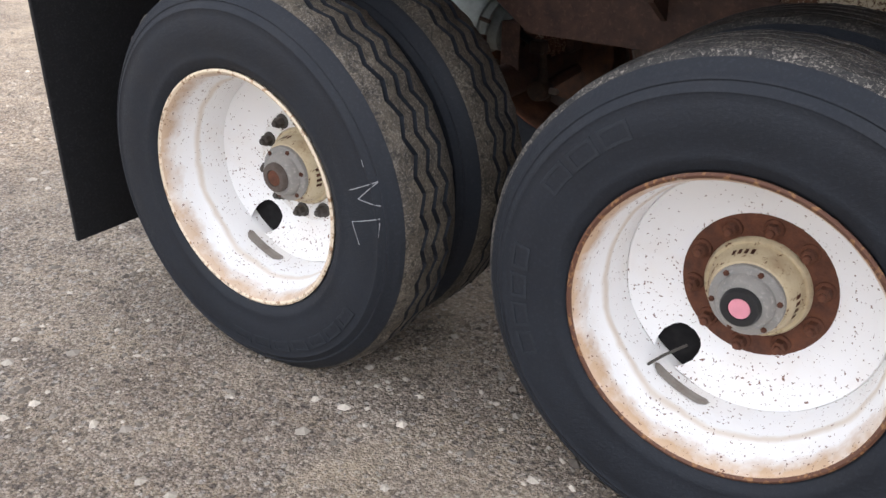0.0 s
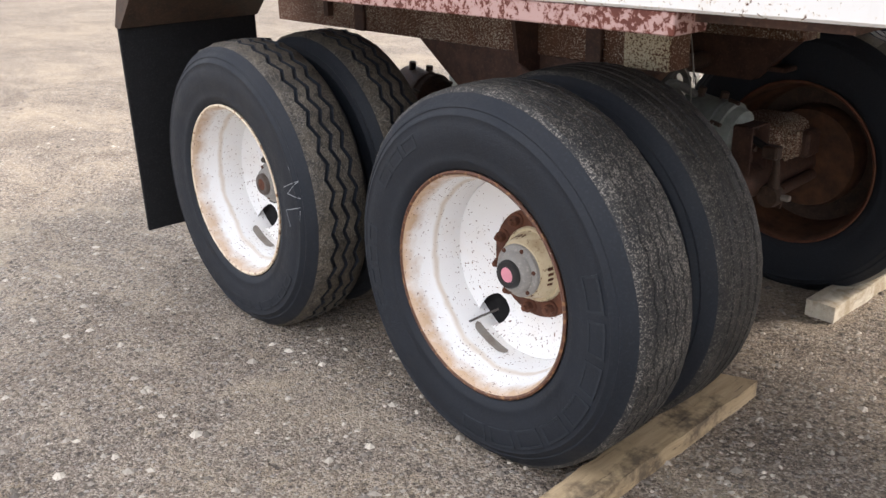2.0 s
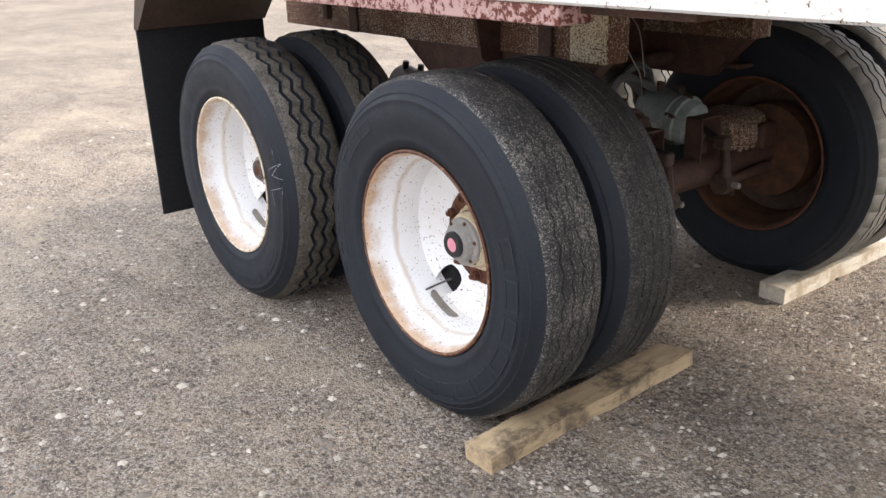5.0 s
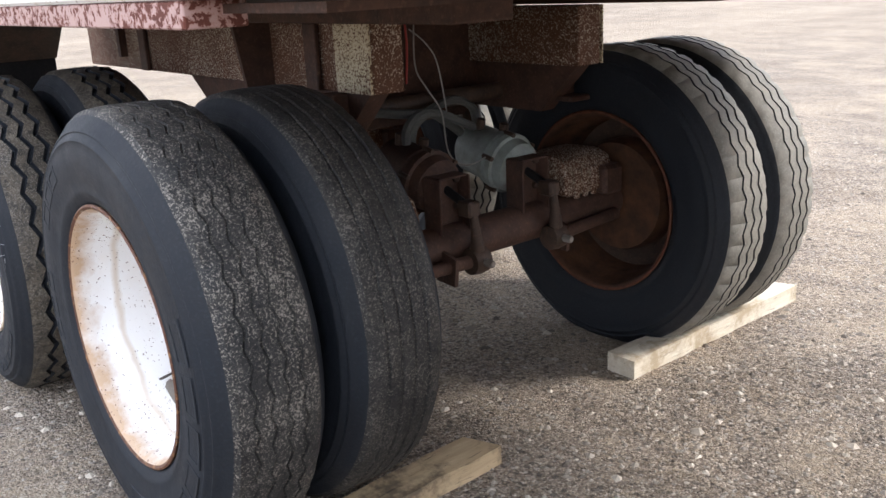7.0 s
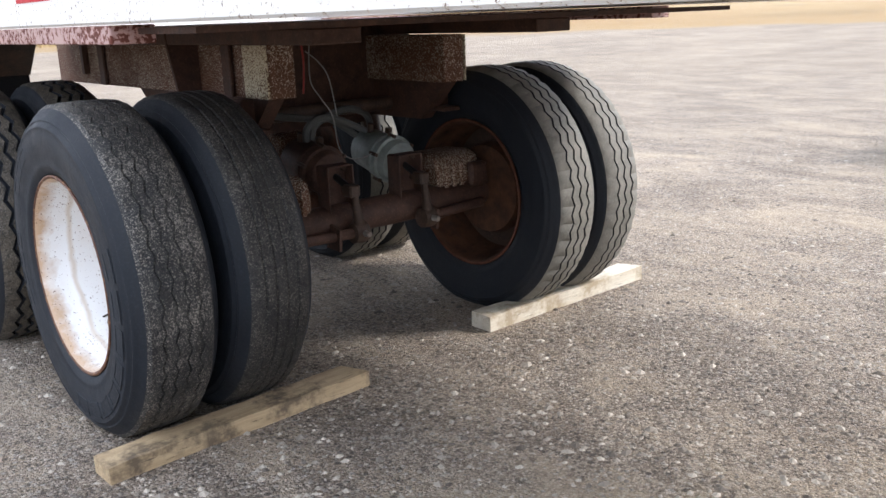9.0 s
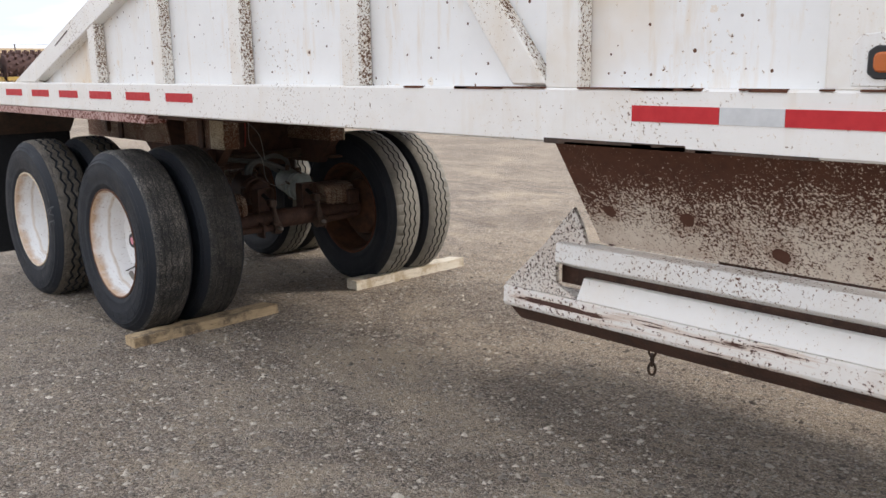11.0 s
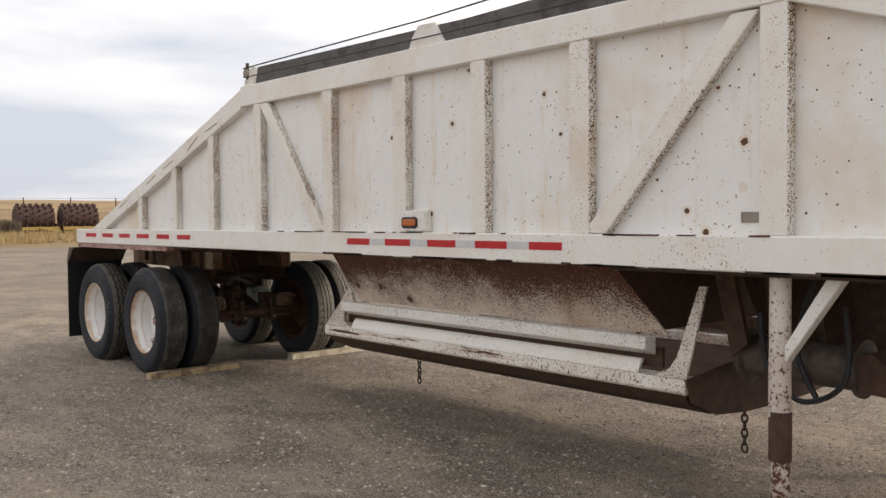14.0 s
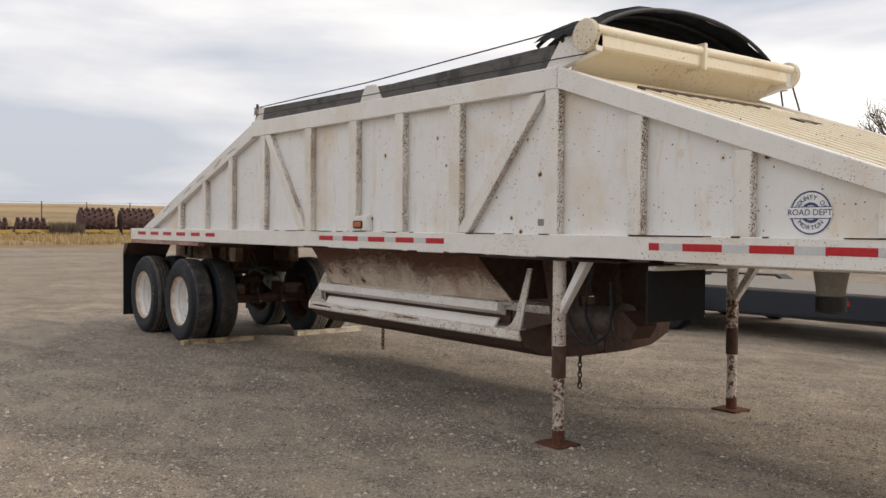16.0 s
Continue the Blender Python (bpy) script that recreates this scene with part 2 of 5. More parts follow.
M_TREAD_MUD = rubber_mat("muddy tread rubber", (0.03, 0.027, 0.024), (0.17, 0.14, 0.1), 0.75, 16, 0.45)
M_TREAD_DUST = rubber_mat("dusty tread rubber", (0.14, 0.135, 0.113), (0.31, 0.285, 0.243), 0.75)
M_FLAP = rubber_mat("mud flap rubber", (0.008, 0.008, 0.009), (0.12, 0.12, 0.12), 0.12, 30)
M_FLAP.node_tree.nodes["Principled BSDF"].inputs["Specular IOR Level"].default_value = 0.12
M_HOSE = rubber_mat("grey hose rubber", (0.075, 0.08, 0.075), (0.18, 0.18, 0.17), 0.4)
M_CHALK = rubber_mat("chalk", (0.28, 0.29, 0.3), (0.2, 0.2, 0.2), 0.6, 60)
M_TARP = rubber_mat("black mesh tarp", (0.012, 0.013, 0.014), (0.035, 0.036, 0.038), 0.4, 20)


def wood_mat(name, a, b, dark, along='x'):
    k = Nodes(name, 0.8)
    s = (1.2, 14, 14) if along == 'x' else (14, 1.2, 14)
    g = k.noise(4, 6, 0.65, 0.6, k.scaled(s))
    col = k.mix(k.ramp(g, 0.3, 0.7), a, b)
    col = k.mix(k.ramp(k.noise(5.5, 5, 0.7), 0.5, 0.62, 0, 0.8), col, dark)
    col = k.mix(k.ramp(k.noise(9, 5, 0.6, vec=k.scaled(s)), 0.62, 0.68, 0, 0.6), col, tuple(c * 0.4 for c in dark))
    return k.done(col, 0.85, g, 0.004)


M_PLANK = wood_mat("weathered yellow plank", (0.56, 0.42, 0.25), (0.38, 0.27, 0.15), (0.07, 0.05, 0.035), 'y')
M_PLANK_PALE = wood_mat("pale plank", (0.72, 0.67, 0.56), (0.58, 0.5, 0.37), (0.36, 0.27, 0.16), 'y')
M_BOARD = wood_mat("grey weathered board", (0.15, 0.145, 0.14), (0.1, 0.095, 0.09), (0.055, 0.05, 0.047))


def plain(name, col, rough=0.5, metal=0.0, vary=0.25, scale=40):
    k = Nodes(name, rough, metal)
    f = k.noise(scale, 4)
    return k.done(k.mix(k.ramp(f, 0.3, 0.7, 0, vary), col, tuple(c * 0.5 for c in col)), k.ramp(f, 0.3, 0.7, rough - 0.08, rough + 0.1), f, 0.0006)


M_RED = plain("red reflective tape", (0.52, 0.014, 0.02), 0.6)
M_TAPE = plain("white reflective tape", (0.62, 0.63, 0.63), 0.35)
M_AMBER = plain("amber lens", (0.5, 0.13, 0.03), 0.2)
M_BLACK = plain("black metal", (0.015, 0.015, 0.016), 0.5)
# near-black colour standing in for the shade inside the wheel
M_HOLE_SHADE = plain("hand hole shade", (0.006, 0.005, 0.005), 0.95)
M_CABLE = plain("black cable", (0.02, 0.02, 0.022), 0.6)
M_WIRE = plain("thin pale wire", (0.25, 0.24, 0.22), 0.5)
M_PINK = plain("pink plug", (0.75, 0.3, 0.36), 0.5)
M_REDWIRE = plain("red wire", (0.35, 0.03, 0.02), 0.5)
M_DECAL_W = plain("decal white", (0.86, 0.86, 0.86), 0.5, vary=0.05)
M_DECAL_B = plain("decal blue black", (0.05, 0.075, 0.17), 0.5, vary=0.1)
M_SILVER = plain("silver paint", (0.42, 0.42, 0.41), 0.4, 0.3)
M_BLUE = plain("dark blue paint", (0.02, 0.028, 0.045), 0.4)
M_DECK = plain("pale dusty deck", (0.24, 0.22, 0.19), 0.8)
M_ROLLER = rust_mat("purple brown roller steel", (0.07, 0.045, 0.045), (0.12, 0.07, 0.06))
M_YELLOW = plain("faded yellow paint", (0.45, 0.3, 0.08), 0.6)
M_POSTWOOD = plain("fence post", (0.1, 0.08, 0.065), 0.9)


def ground_mat():
    k = Nodes("gravelled lot", 0.92)
    big = k.noise(0.16, 5, 0.6)
    mid = k.noise(0.8, 5, 0.6, 0.4)
    col = k.mix(k.ramp(mid, 0.3, 0.7), (0.28, 0.22, 0.168), (0.43, 0.345, 0.258))
    col = k.mix(k.ramp(big, 0.42, 0.66, 0, 0.65), col, (0.45, 0.34, 0.22))
    col = k.mix(k.ramp(k.noise(5, 6, 0.7, 0.5, k.scaled((0.6, 1.2, 1))), 0.49, 0.6, 0, 0.8), col, (0.5, 0.39, 0.265))
    col = k.mix(k.ramp(k.noise(1.7, 7, 0.72, 0.4, k.scaled((0.7, 1.3, 1))), 0.51, 0.42, 0, 0.45), col, (0.15, 0.12, 0.098))
    clod = k.noise(16, 5, 0.7, 0.3)
    col = k.mix(k.ramp(clod, 0.52, 0.66, 0, 0.25), col, (0.53, 0.425, 0.3))
    col = k.mix(k.ramp(clod, 0.46, 0.34, 0, 0.3), col, (0.1, 0.082, 0.068))

    def value(sock):
        bw = k.t.nodes.new("ShaderNodeRGBToBW")
        k.t.links.new(sock, bw.inputs["Color"])
        return bw.outputs["Val"]
    small, grain = value(k.cells(150, "Color")), k.cells(150, "Distance")
    pebble, edge = value(k.cells(48, "Color")), k.cells(48, "Distance")
    col = k.mix(k.ramp(small, 0.5, 0.86, 0, 0.9), col, (0.68, 0.58, 0.47))
    col = k.mix(k.ramp(small, 0.33, 0.12, 0, 0.65), col, (0.05, 0.039, 0.032))
    col = k.mix(k.ramp(grain, 0.45, 0.85, 0, 0.6), col, (0.06, 0.05, 0.042))
    stone = k.calc('MULTIPLY', k.ramp(pebble, 0.66, 0.7), k.ramp(edge, 0.42, 0.34))
    col = k.mix(k.calc('MULTIPLY', stone, 0.85), col, k.mix(small, (0.3, 0.26, 0.22), (0.6, 0.55, 0.48)))
    pit = k.calc('MULTIPLY', k.ramp(pebble, 0.33, 0.3), k.ramp(edge, 0.5, 0.35))
    col = k.mix(k.calc('MULTIPLY', pit, 0.7), col, (0.05, 0.042, 0.036))
    gravel = k.noise(62, 3, 0.75, 0.3)
    col = k.mix(k.ramp(gravel, 0.54, 0.64, 0, 0.55), col, (0.6, 0.5, 0.39))
    col = k.mix(k.ramp(gravel, 0.46, 0.36, 0, 0.6), col, (0.1, 0.08, 0.065))
    fine = k.noise(300, 4, 0.7)
    col = k.mix(k.ramp(fine, 0.45, 0.7, 0, 0.45), col, (0.12, 0.10, 0.085))
    lump, rim_ = value(k.cells(21, "Color")), k.cells(21, "Distance")
    col = k.mix(k.calc('MULTIPLY', k.ramp(lump, 0.62, 0.72, 0, 0.15), k.ramp(rim_, 0.5, 0.3)), col, (0.62, 0.51, 0.38))
    col = k.mix(k.calc('MULTIPLY', k.ramp(lump, 0.42, 0.3, 0, 0.15), k.ramp(rim_, 0.55, 0.35)), col, (0.06, 0.047, 0.037))
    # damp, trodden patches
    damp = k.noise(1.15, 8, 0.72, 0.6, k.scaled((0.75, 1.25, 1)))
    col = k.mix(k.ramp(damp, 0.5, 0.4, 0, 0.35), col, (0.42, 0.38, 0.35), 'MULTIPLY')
    col = k.mix(k.ramp(damp, 0.5, 0.64, 0, 0.5), col, (0.56, 0.445, 0.31))
    # dry grass land beyond the lot
    pos = k.t.nodes.new("ShaderNodeVectorMath")
    pos.operation = 'DISTANCE'
    pos.inputs[1].default_value = (4, 1, 0)
    k.t.links.new(k.co, pos.inputs[0])
    d = k.calc('ADD', pos.outputs["Value"], k.ramp(k.noise(0.35, 4), 0, 1, -2.0, 2.0))
    field = k.mix(k.ramp(k.noise(0.05, 5, 0.6), 0.35, 0.65), (0.33, 0.21, 0.09), (0.4, 0.29, 0.15))
    field = k.mix(k.ramp(k.noise(0.02, 5, 0.7), 0.5, 0.62, 0, 0.8), field, (0.17, 0.12, 0.07))
    dusty = k.mix(k.ramp(k.noise(0.55, 8, 0.72, vec=k.scaled((1, 0.35, 1))), 0.35, 0.65), (0.25, 0.2, 0.15), (0.46, 0.378, 0.282))
    dusty = k.mix(k.ramp(small, 0.2, 0.8, 0.0, 0.35), dusty, (0.14, 0.11, 0.085))
    col = k.mix(k.ramp(d, 8, 18, 0, 0.55), col, dusty)
    col = k.mix(k.ramp(d, 30.5, 32), col, field)
    h = k.calc('ADD', k.calc('ADD', k.calc('ADD', k.calc('MULTIPLY', grain, -0.8), k.calc('MULTIPLY', clod, 1.6)), k.calc('MULTIPLY', fine, 0.5)), k.calc('MULTIPLY', stone, 0.8))
    return k.done(col, 0.92, k.calc('ADD', h, k.calc('MULTIPLY', gravel, 1.4)), 0.01)


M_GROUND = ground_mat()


def stone_mat():
    k = Nodes("loose stones", 0.9)
    col = k.mix(k.island(), (0.09, 0.072, 0.058), (0.7, 0.62, 0.51))
    return k.done(k.mix(k.ramp(k.noise(90, 4), 0.3, 0.7, 0, 0.4), col, (0.2, 0.17, 0.14)), 0.9)


def straw_mat(name, a, b):
    k = Nodes(name, 0.9)
    return k.done(k.mix(k.island(), a, b), 0.9)


M_STONE = stone_mat()
M_STRAW = straw_mat("dry straw", (0.32, 0.22, 0.1), (0.52, 0.4, 0.2))
M_BRUSH = straw_mat("dead brush", (0.1, 0.075, 0.055), (0.2, 0.15, 0.1))


# ---------------------------------------------------------------- mesh helpers
def part(name, bm, mat, parent=None, label="", smooth=False):
    me = bpy.data.meshes.new(name)
    bmesh.ops.recalc_face_normals(bm, faces=bm.faces)
    bm.to_mesh(me)
    bm.free()
    for m in mat if isinstance(mat, (list, tuple)) else (mat,):
        me.materials.append(m)
    if smooth:
        me.shade_smooth()
        me.set_sharp_from_angle(angle=radians(40))
    ob = new(name, me)
    if parent:
        ob.parent = parent
    if label:
        tagged(ob, label)
    return ob


def put(src, name, m, parent=None):
    """One more object on the mesh of src."""
    ob = new(name, src.data)
    ob.parent = parent
    ob.matrix_basis = m
    return ob


def add_box(bm, x0, x1, y0, y1, z0, z1, bevel=0.004, m=None):
    vs = [bm.verts.new((x, y, z)) for x in (x0, x1) for y in (y0, y1) for z in (z0, z1)]
    if m:
        for v in vs:
            v.co = m @ v.co
    fs = [bm.faces.new([vs[i] for i in q]) for q in ((0, 1, 3, 2), (4, 6, 7, 5), (0, 4, 5, 1), (2, 3, 7, 6), (0, 2, 6, 4), (1, 5, 7, 3))]
    if bevel:
        es = {e for f in fs for e in f.edges}
        bmesh.ops.bevel(bm, geom=list(es), offset=bevel, segments=1, affect='EDGES')
    return bm


def box(*a, **k):
    return add_box(bmesh.new(), *a, **k)


def add_prism(bm, pts, y0, y1, axis='y', bevel=0.0):
    """A polygon pushed from y0 to y1 (or along x: pts are then (y, z))."""
    def at(p, d):
        return (p[0], d, p[1]) if axis == 'y' else (d, p[0], p[1]) if axis == 'x' else (p[0], p[1], d)
    a = [bm.verts.new(at(p, y0)) for p in pts]
    b = [bm.verts.new(at(p, y1)) for p in pts]
    fs = [bm.faces.new(a), bm.faces.new(b[::-1])]
    n = len(pts)
    fs += [bm.faces.new((a[i], b[i], b[(i + 1) % n], a[(i + 1) % n])) for i in range(n)]
    if bevel:
        bmesh.ops.bevel(bm, geom=list({e for f in fs for e in f.edges}), offset=bevel, segments=1, affect='EDGES')
    return bm


def prism(*a, **k):
    return add_prism(bmesh.new(), *a, **k)


def add_lathe(bm, prof, n=64, centre=(0, 0, 0), axis='y', mats=None, closed=False, caps=True):
    """Turns a profile of (radius, depth) about an axis."""
    cx, cy, cz = centre
    rings = []
    for r, d in prof:
        ring = []
        for i in range(n):
            a = 2 * math.pi * i / n
            u, v = r * math.cos(a), r * math.sin(a)
            p = (cx + u, cy + d, cz + v) if axis == 'y' else (cx + d, cy + u, cz + v) if axis == 'x' else (cx + u, cy + v, cz + d)
            ring.append(bm.verts.new(p))
        rings.append(ring)
    pairs = list(zip(rings, rings[1:])) + ([(rings[-1], rings[0])] if closed else [])
    for j, (p, q) in enumerate(pairs):
        for i in range(n):
            f = bm.faces.new((p[i], p[(i + 1) % n], q[(i + 1) % n], q[i]))
            if mats:
                f.material_index = mats[j]
    if not closed and caps:
        for ring, k in ((rings[0], 0), (rings[-1], -1)):
            if prof[k][0] < 0.2 and prof[k][0] > 0:
                f = bm.faces.new(ring)
                if mats:
                    f.material_index = mats[k]
    return bm


def lathe(*a, **k):
    return add_lathe(bmesh.new(), *a, **k)


def add_tube(bm, pts, r, n=8, closed=False):
    pts = [Vector(p) for p in pts]
    rings, up = [], None
    for i, p in enumerate(pts):
        if closed:
            d = pts[(i + 1) % len(pts)] - pts[i - 1]
        else:
            d = pts[min(i + 1, len(pts) - 1)] - pts[max(i - 1, 0)]
        d.normalize()
        if up is None:
            up = d.orthogonal().normalized()
        up = (up - d * up.dot(d)).normalized()
        side = d.cross(up)
        rad = r[i] if isinstance(r, (list, tuple)) else r
        rings.append([bm.verts.new(p + rad * (math.cos(a) * up + math.sin(a) * side)) for a in (2 * math.pi * k / n for k in range(n))])
    for p, q in zip(rings, rings[1:] + rings[:1] if closed else rings[1:]):
        for i in range(n):
            bm.faces.new((p[i], p[(i + 1) % n], q[(i + 1) % n], q[i]))
    if not closed:
        bm.faces.new(rings[0][::-1])
        bm.faces.new(rings[-1])
    return bm


def tube(*a, **k):
    return add_tube(bmesh.new(), *a, **k)


def arc(pts, n=6):
    """A smooth line through a few points."""
    pts = [Vector(p) for p in pts]
    out = []
    for i in range(len(pts) - 1):
        p0, p1, p2, p3 = pts[max(i - 1, 0)], pts[i], pts[i + 1], pts[min(i + 2, len(pts) - 1)]
        for k in range(n):
            t = k / n
            out.append(0.5 * (2 * p1 + (p2 - p0) * t + (2 * p0 - 5 * p1 + 4 * p2 - p3) * t * t + (3 * p1 - p0 - 3 * p2 + p3) * t ** 3))
    return out + [pts[-1]]


def thing(name, at, label, category, group=""):
    e = new(name)
    e.empty_display_size = 0.2
    e.matrix_basis = at
    return tagged(e, label, category, group)


# ---------------------------------------------------------------- ground and distance
MID = (4.0, 1.0)


def land(x, y):
    d = math.hypot(x - MID[0], y - MID[1])
    rise = 0.03 * (d - 15 + 4 * math.exp(-max(d - 11, 0) / 6)) if d > 11 else 0.0
    far = max(d - 160, 0)
    return rise - 0.00002 * far * far * (1 if far < 700 else 0) - (0 if far < 700 else 0.00002 * 490000 + 0.028 * (far - 700))


def ground():
    bm = bmesh.new()
    rad = [0.0] + [1.0 * i for i in range(1, 16)] + [15 + 2.5 * i for i in range(1, 15)] + [60, 75, 95, 120, 160, 220, 300, 420, 600, 850, 1300, 2200]
    n = 96
    prev = None
    for r in rad:
        if r == 0:
            prev = [bm.verts.new((*MID, 0))]
            continue
        ring = []
        for i in range(n):
            a = 2 * math.pi * i / n
            x, y = MID[0] + r * math.cos(a), MID[1] + r * math.sin(a)
            z = land(x, y) + (0.0 if r < 42 else 0.25 * noise.noise((x * 0.02, y * 0.02, 3)) * min(1, (r - 42) / 60) * 2)
            ring.append(bm.verts.new((x, y, z)))
        for i in range(n):
            j = (i + 1) % n
            if len(prev) == 1:
                bm.faces.new((prev[0], ring[i], ring[j]))
            else:
                bm.faces.new((prev[i], prev[j], ring[j], ring[i]))
        prev = ring
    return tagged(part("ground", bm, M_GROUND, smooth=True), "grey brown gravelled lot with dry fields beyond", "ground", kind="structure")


ground()


def stones(count, seed, area, least, more):
    rng = random.Random(seed)
    verts, faces = [], []
    base = [(1, 0, 0), (0.3, 0.95, 0), (-0.8, 0.6, 0), (-0.8, -0.6, 0), (0.3, -0.95, 0), (0.1, 0.1, 0.7), (0, 0, -0.5)]
    tri = [(0, 1, 5), (1, 2, 5), (2, 3, 5), (3, 4, 5), (4, 0, 5)]
    for _ in range(count):
        x, y = rng.uniform(*area[0]), rng.uniform(*area[1])
        s = least + more * rng.random() ** 3
        a = rng.random() * 6.28
        sx, sy, sz = s * rng.uniform(0.8, 1.5), s * rng.uniform(0.7, 1.2), s * rng.uniform(0.6, 1.1)
        o = len(verts)
        for u, v, w in base[:6]:
            u, v, w = u * sx * rng.uniform(0.8, 1.2), v * sy * rng.uniform(0.8, 1.2), w * sz
            verts.append((x + u * math.cos(a) - v * math.sin(a), y + u * math.sin(a) + v * math.cos(a), w))
        faces += [tuple(o + i for i in f) for f in tri]
    me = bpy.data.meshes.new("gravel")
    me.from_pydata(verts, [], faces)
    me.materials.append(M_STONE)
    return tagged(new("gravel", me), "loose pale stones strewn over the lot", "gravel", kind="stuff")


stones(22000, 4, ((-4.5, 10.5), (-2.0, 5.5)), 0.003, 0.0075)
stones(9000, 5, ((-6, 11), (-4, 9)), 0.006, 0.011)
stones(11000, 6, ((-3, 12), (-4, 4)), 0.006, 0.013)
stones(36000, 7, ((0.5, 11), (-2.5, 5.5)), 0.0045, 0.0085)


# ---------------------------------------------------------------- wheels
HUB_Z = 0.489
AX = (0.107, -1.095)
YC = 2.76


def tri_wave(u):
    u = u % 1.0
    return 4 * abs(u - 0.5) - 1


def tyre_mesh(grooves, depth, amp, periods, gw=0.0055, ragged=0.0, worn=0.0, width=0.275, R=0.512, lugs=0.0, seed=1, tread=0.089, notch=0.0):
    """A tyre about y, outer side towards -y, its middle at the origin; flattened where it stands."""
    rng = random.Random(seed)
    n = periods * 4
    half = width / 2
    tw = tread
    side = [(0.292, -0.085), (0.301, -0.100), (0.308, -0.114), (0.316, -0.121), (0.330, -0.1265), (0.337, -0.1295), (0.342, -0.1285), (0.365, -0.133), (0.39, -0.1368), (0.41, -0.1375), (0.43, -0.1362), (0.445, -0.133), (0.449, -0.1345), (0.454, -0.1325), (0.457, -0.128), (0.465, -0.1235), (0.468, -0.1245), (0.473, -0.1215), (0.476, -0.1165), (0.487, -0.108), (0.499, -0.097)]
    k = half / 0.1375
    cols = [(r, y * k, 0, 0) for r, y in side]
    edges = [-tw] + [-tw + 2 * tw * (i + 1) / (grooves + 1) for i in range(grooves)] + [tw]
    cols.append((R - 0.0015, -tw, 0, 1))
    
    for g in edges[1:-1]:
        crown = R + 0.003 * (1 - (g / tw) ** 2)
        cols += [(crown, g - gw, amp, 2), (crown - depth, g - gw * 0.5, amp, 2), (crown - depth, g + gw * 0.5, amp, 2), (crown, g + gw, amp, 2)]
    cols.append((R - 0.0015, tw, 0, 1))
    cols += [(r, -y * k, 0, 0) for r, y in reversed(side)]
    bm = bmesh.new()
    rings = []
    for i in range(n):
        a = 2 * math.pi * i / n
        w = tri_wave(i / 4)
        ring = []
        for j, (r, y, am, kind) in enumerate(cols):
            yy = y + am * w
            rr = r
            if kind == 1:
                rr -= lugs * (1 if (i // 2) % 2 else 0) + ragged * rng.random()
                yy -= math.copysign(ragged * rng.random() * 1.5, yy)
                if notch and i % 4 == 0:
                    rr -= notch
                    yy -= math.copysign(notch, yy)
            elif kind == 2:
                if rr < R - depth * 0.4:
                    rr += depth * worn * max(0.0, min(1.0, 0.5 + 1.3 * noise.noise((6 * a, y * 40, seed))))
                rr -= ragged * 0.3 * rng.random()
            x, z = rr * math.cos(a), rr * math.sin(a)
            if z < -HUB_Z + 0.002:
                yy *= 1 + 0.25 * (-HUB_Z + 0.002 - z) / 0.03 * 0.3
                z = -HUB_Z + 0.002
            ring.append(bm.verts.new((x, yy, z)))
        rings.append(ring)
    m = len(cols)
    first, last = len(side) - 1, m - len(side)
    for i in range(n):
        p, q = rings[i], rings[(i + 1) % n]
        for j in range(m - 1):
            f = bm.faces.new((p[j], p[j + 1], q[j + 1], q[j]))
            f.material_index = (2 if min(cols[j][0], cols[j + 1][0]) < R - depth * 0.4 and cols[j][3] == 2 and cols[j + 1][3] == 2 else 1) if first <= j < last else 0
    return bm


def disc_bm(r0, r1, y0, y1, holes, n=48, rows=7, hole_row=5):
    """A ring of sheet with round hand holes in it."""
    bm = bmesh.new()
    g = []
    for j in range(rows + 1):
        r = r0 + (r1 - r0) * j / rows
        y = y0 + (y1 - y0) * (j / rows) ** 2
        g.append([bm.verts.new((r * math.cos(2 * math.pi * i / n), y, r * math.sin(2 * math.pi * i / n))) for i in range(n)])
    gone = set()
    rh = 0.046
    for a in holes:
        c = round(a / (2 * math.pi) * n) % n
        for j in range(hole_row - 2, hole_row + 2):
            for i in range(c - 2, c + 2):
                gone.add((j, i % n))
        rc, ac = r0 + (r1 - r0) * hole_row / rows, 2 * math.pi * c / n
        for dj in range(-2, 3):
            for di in range(-2, 3):
                if max(abs(dj), abs(di)) == 2:
                    v = g[hole_row + dj][(c + di) % n]
                    t = math.atan2(dj, di)
                    u, w = rh * math.sin(t), rh * math.cos(t)
                    v.co.x = (rc + u) * math.cos(ac) - w * math.sin(ac)
                    v.co.z = (rc + u) * math.sin(ac) + w * math.cos(ac)
    for j in range(rows):
        for i in range(n):
            if (j, i) not in gone:
                bm.faces.new((g[j][i], g[j][(i + 1) % n], g[j + 1][(i + 1) % n], g[j + 1][i]))
    loose = [v for v in bm.verts if not v.link_faces]
    bmesh.ops.delete(bm, geom=loose, context='VERTS')
    bmesh.ops.solidify(bm, geom=list(bm.faces), thickness=0.008)
    return bm


FACE = 1.608                  # outer bulge of the near outer tyres
LIP = 0.018                   # rim lip behind that bulge
DISC = 0.257                  # disc behind that bulge
OUT_MID = 0.1375              # tyre's middle behind that bulge
DUAL = 0.31


TYRES = {}


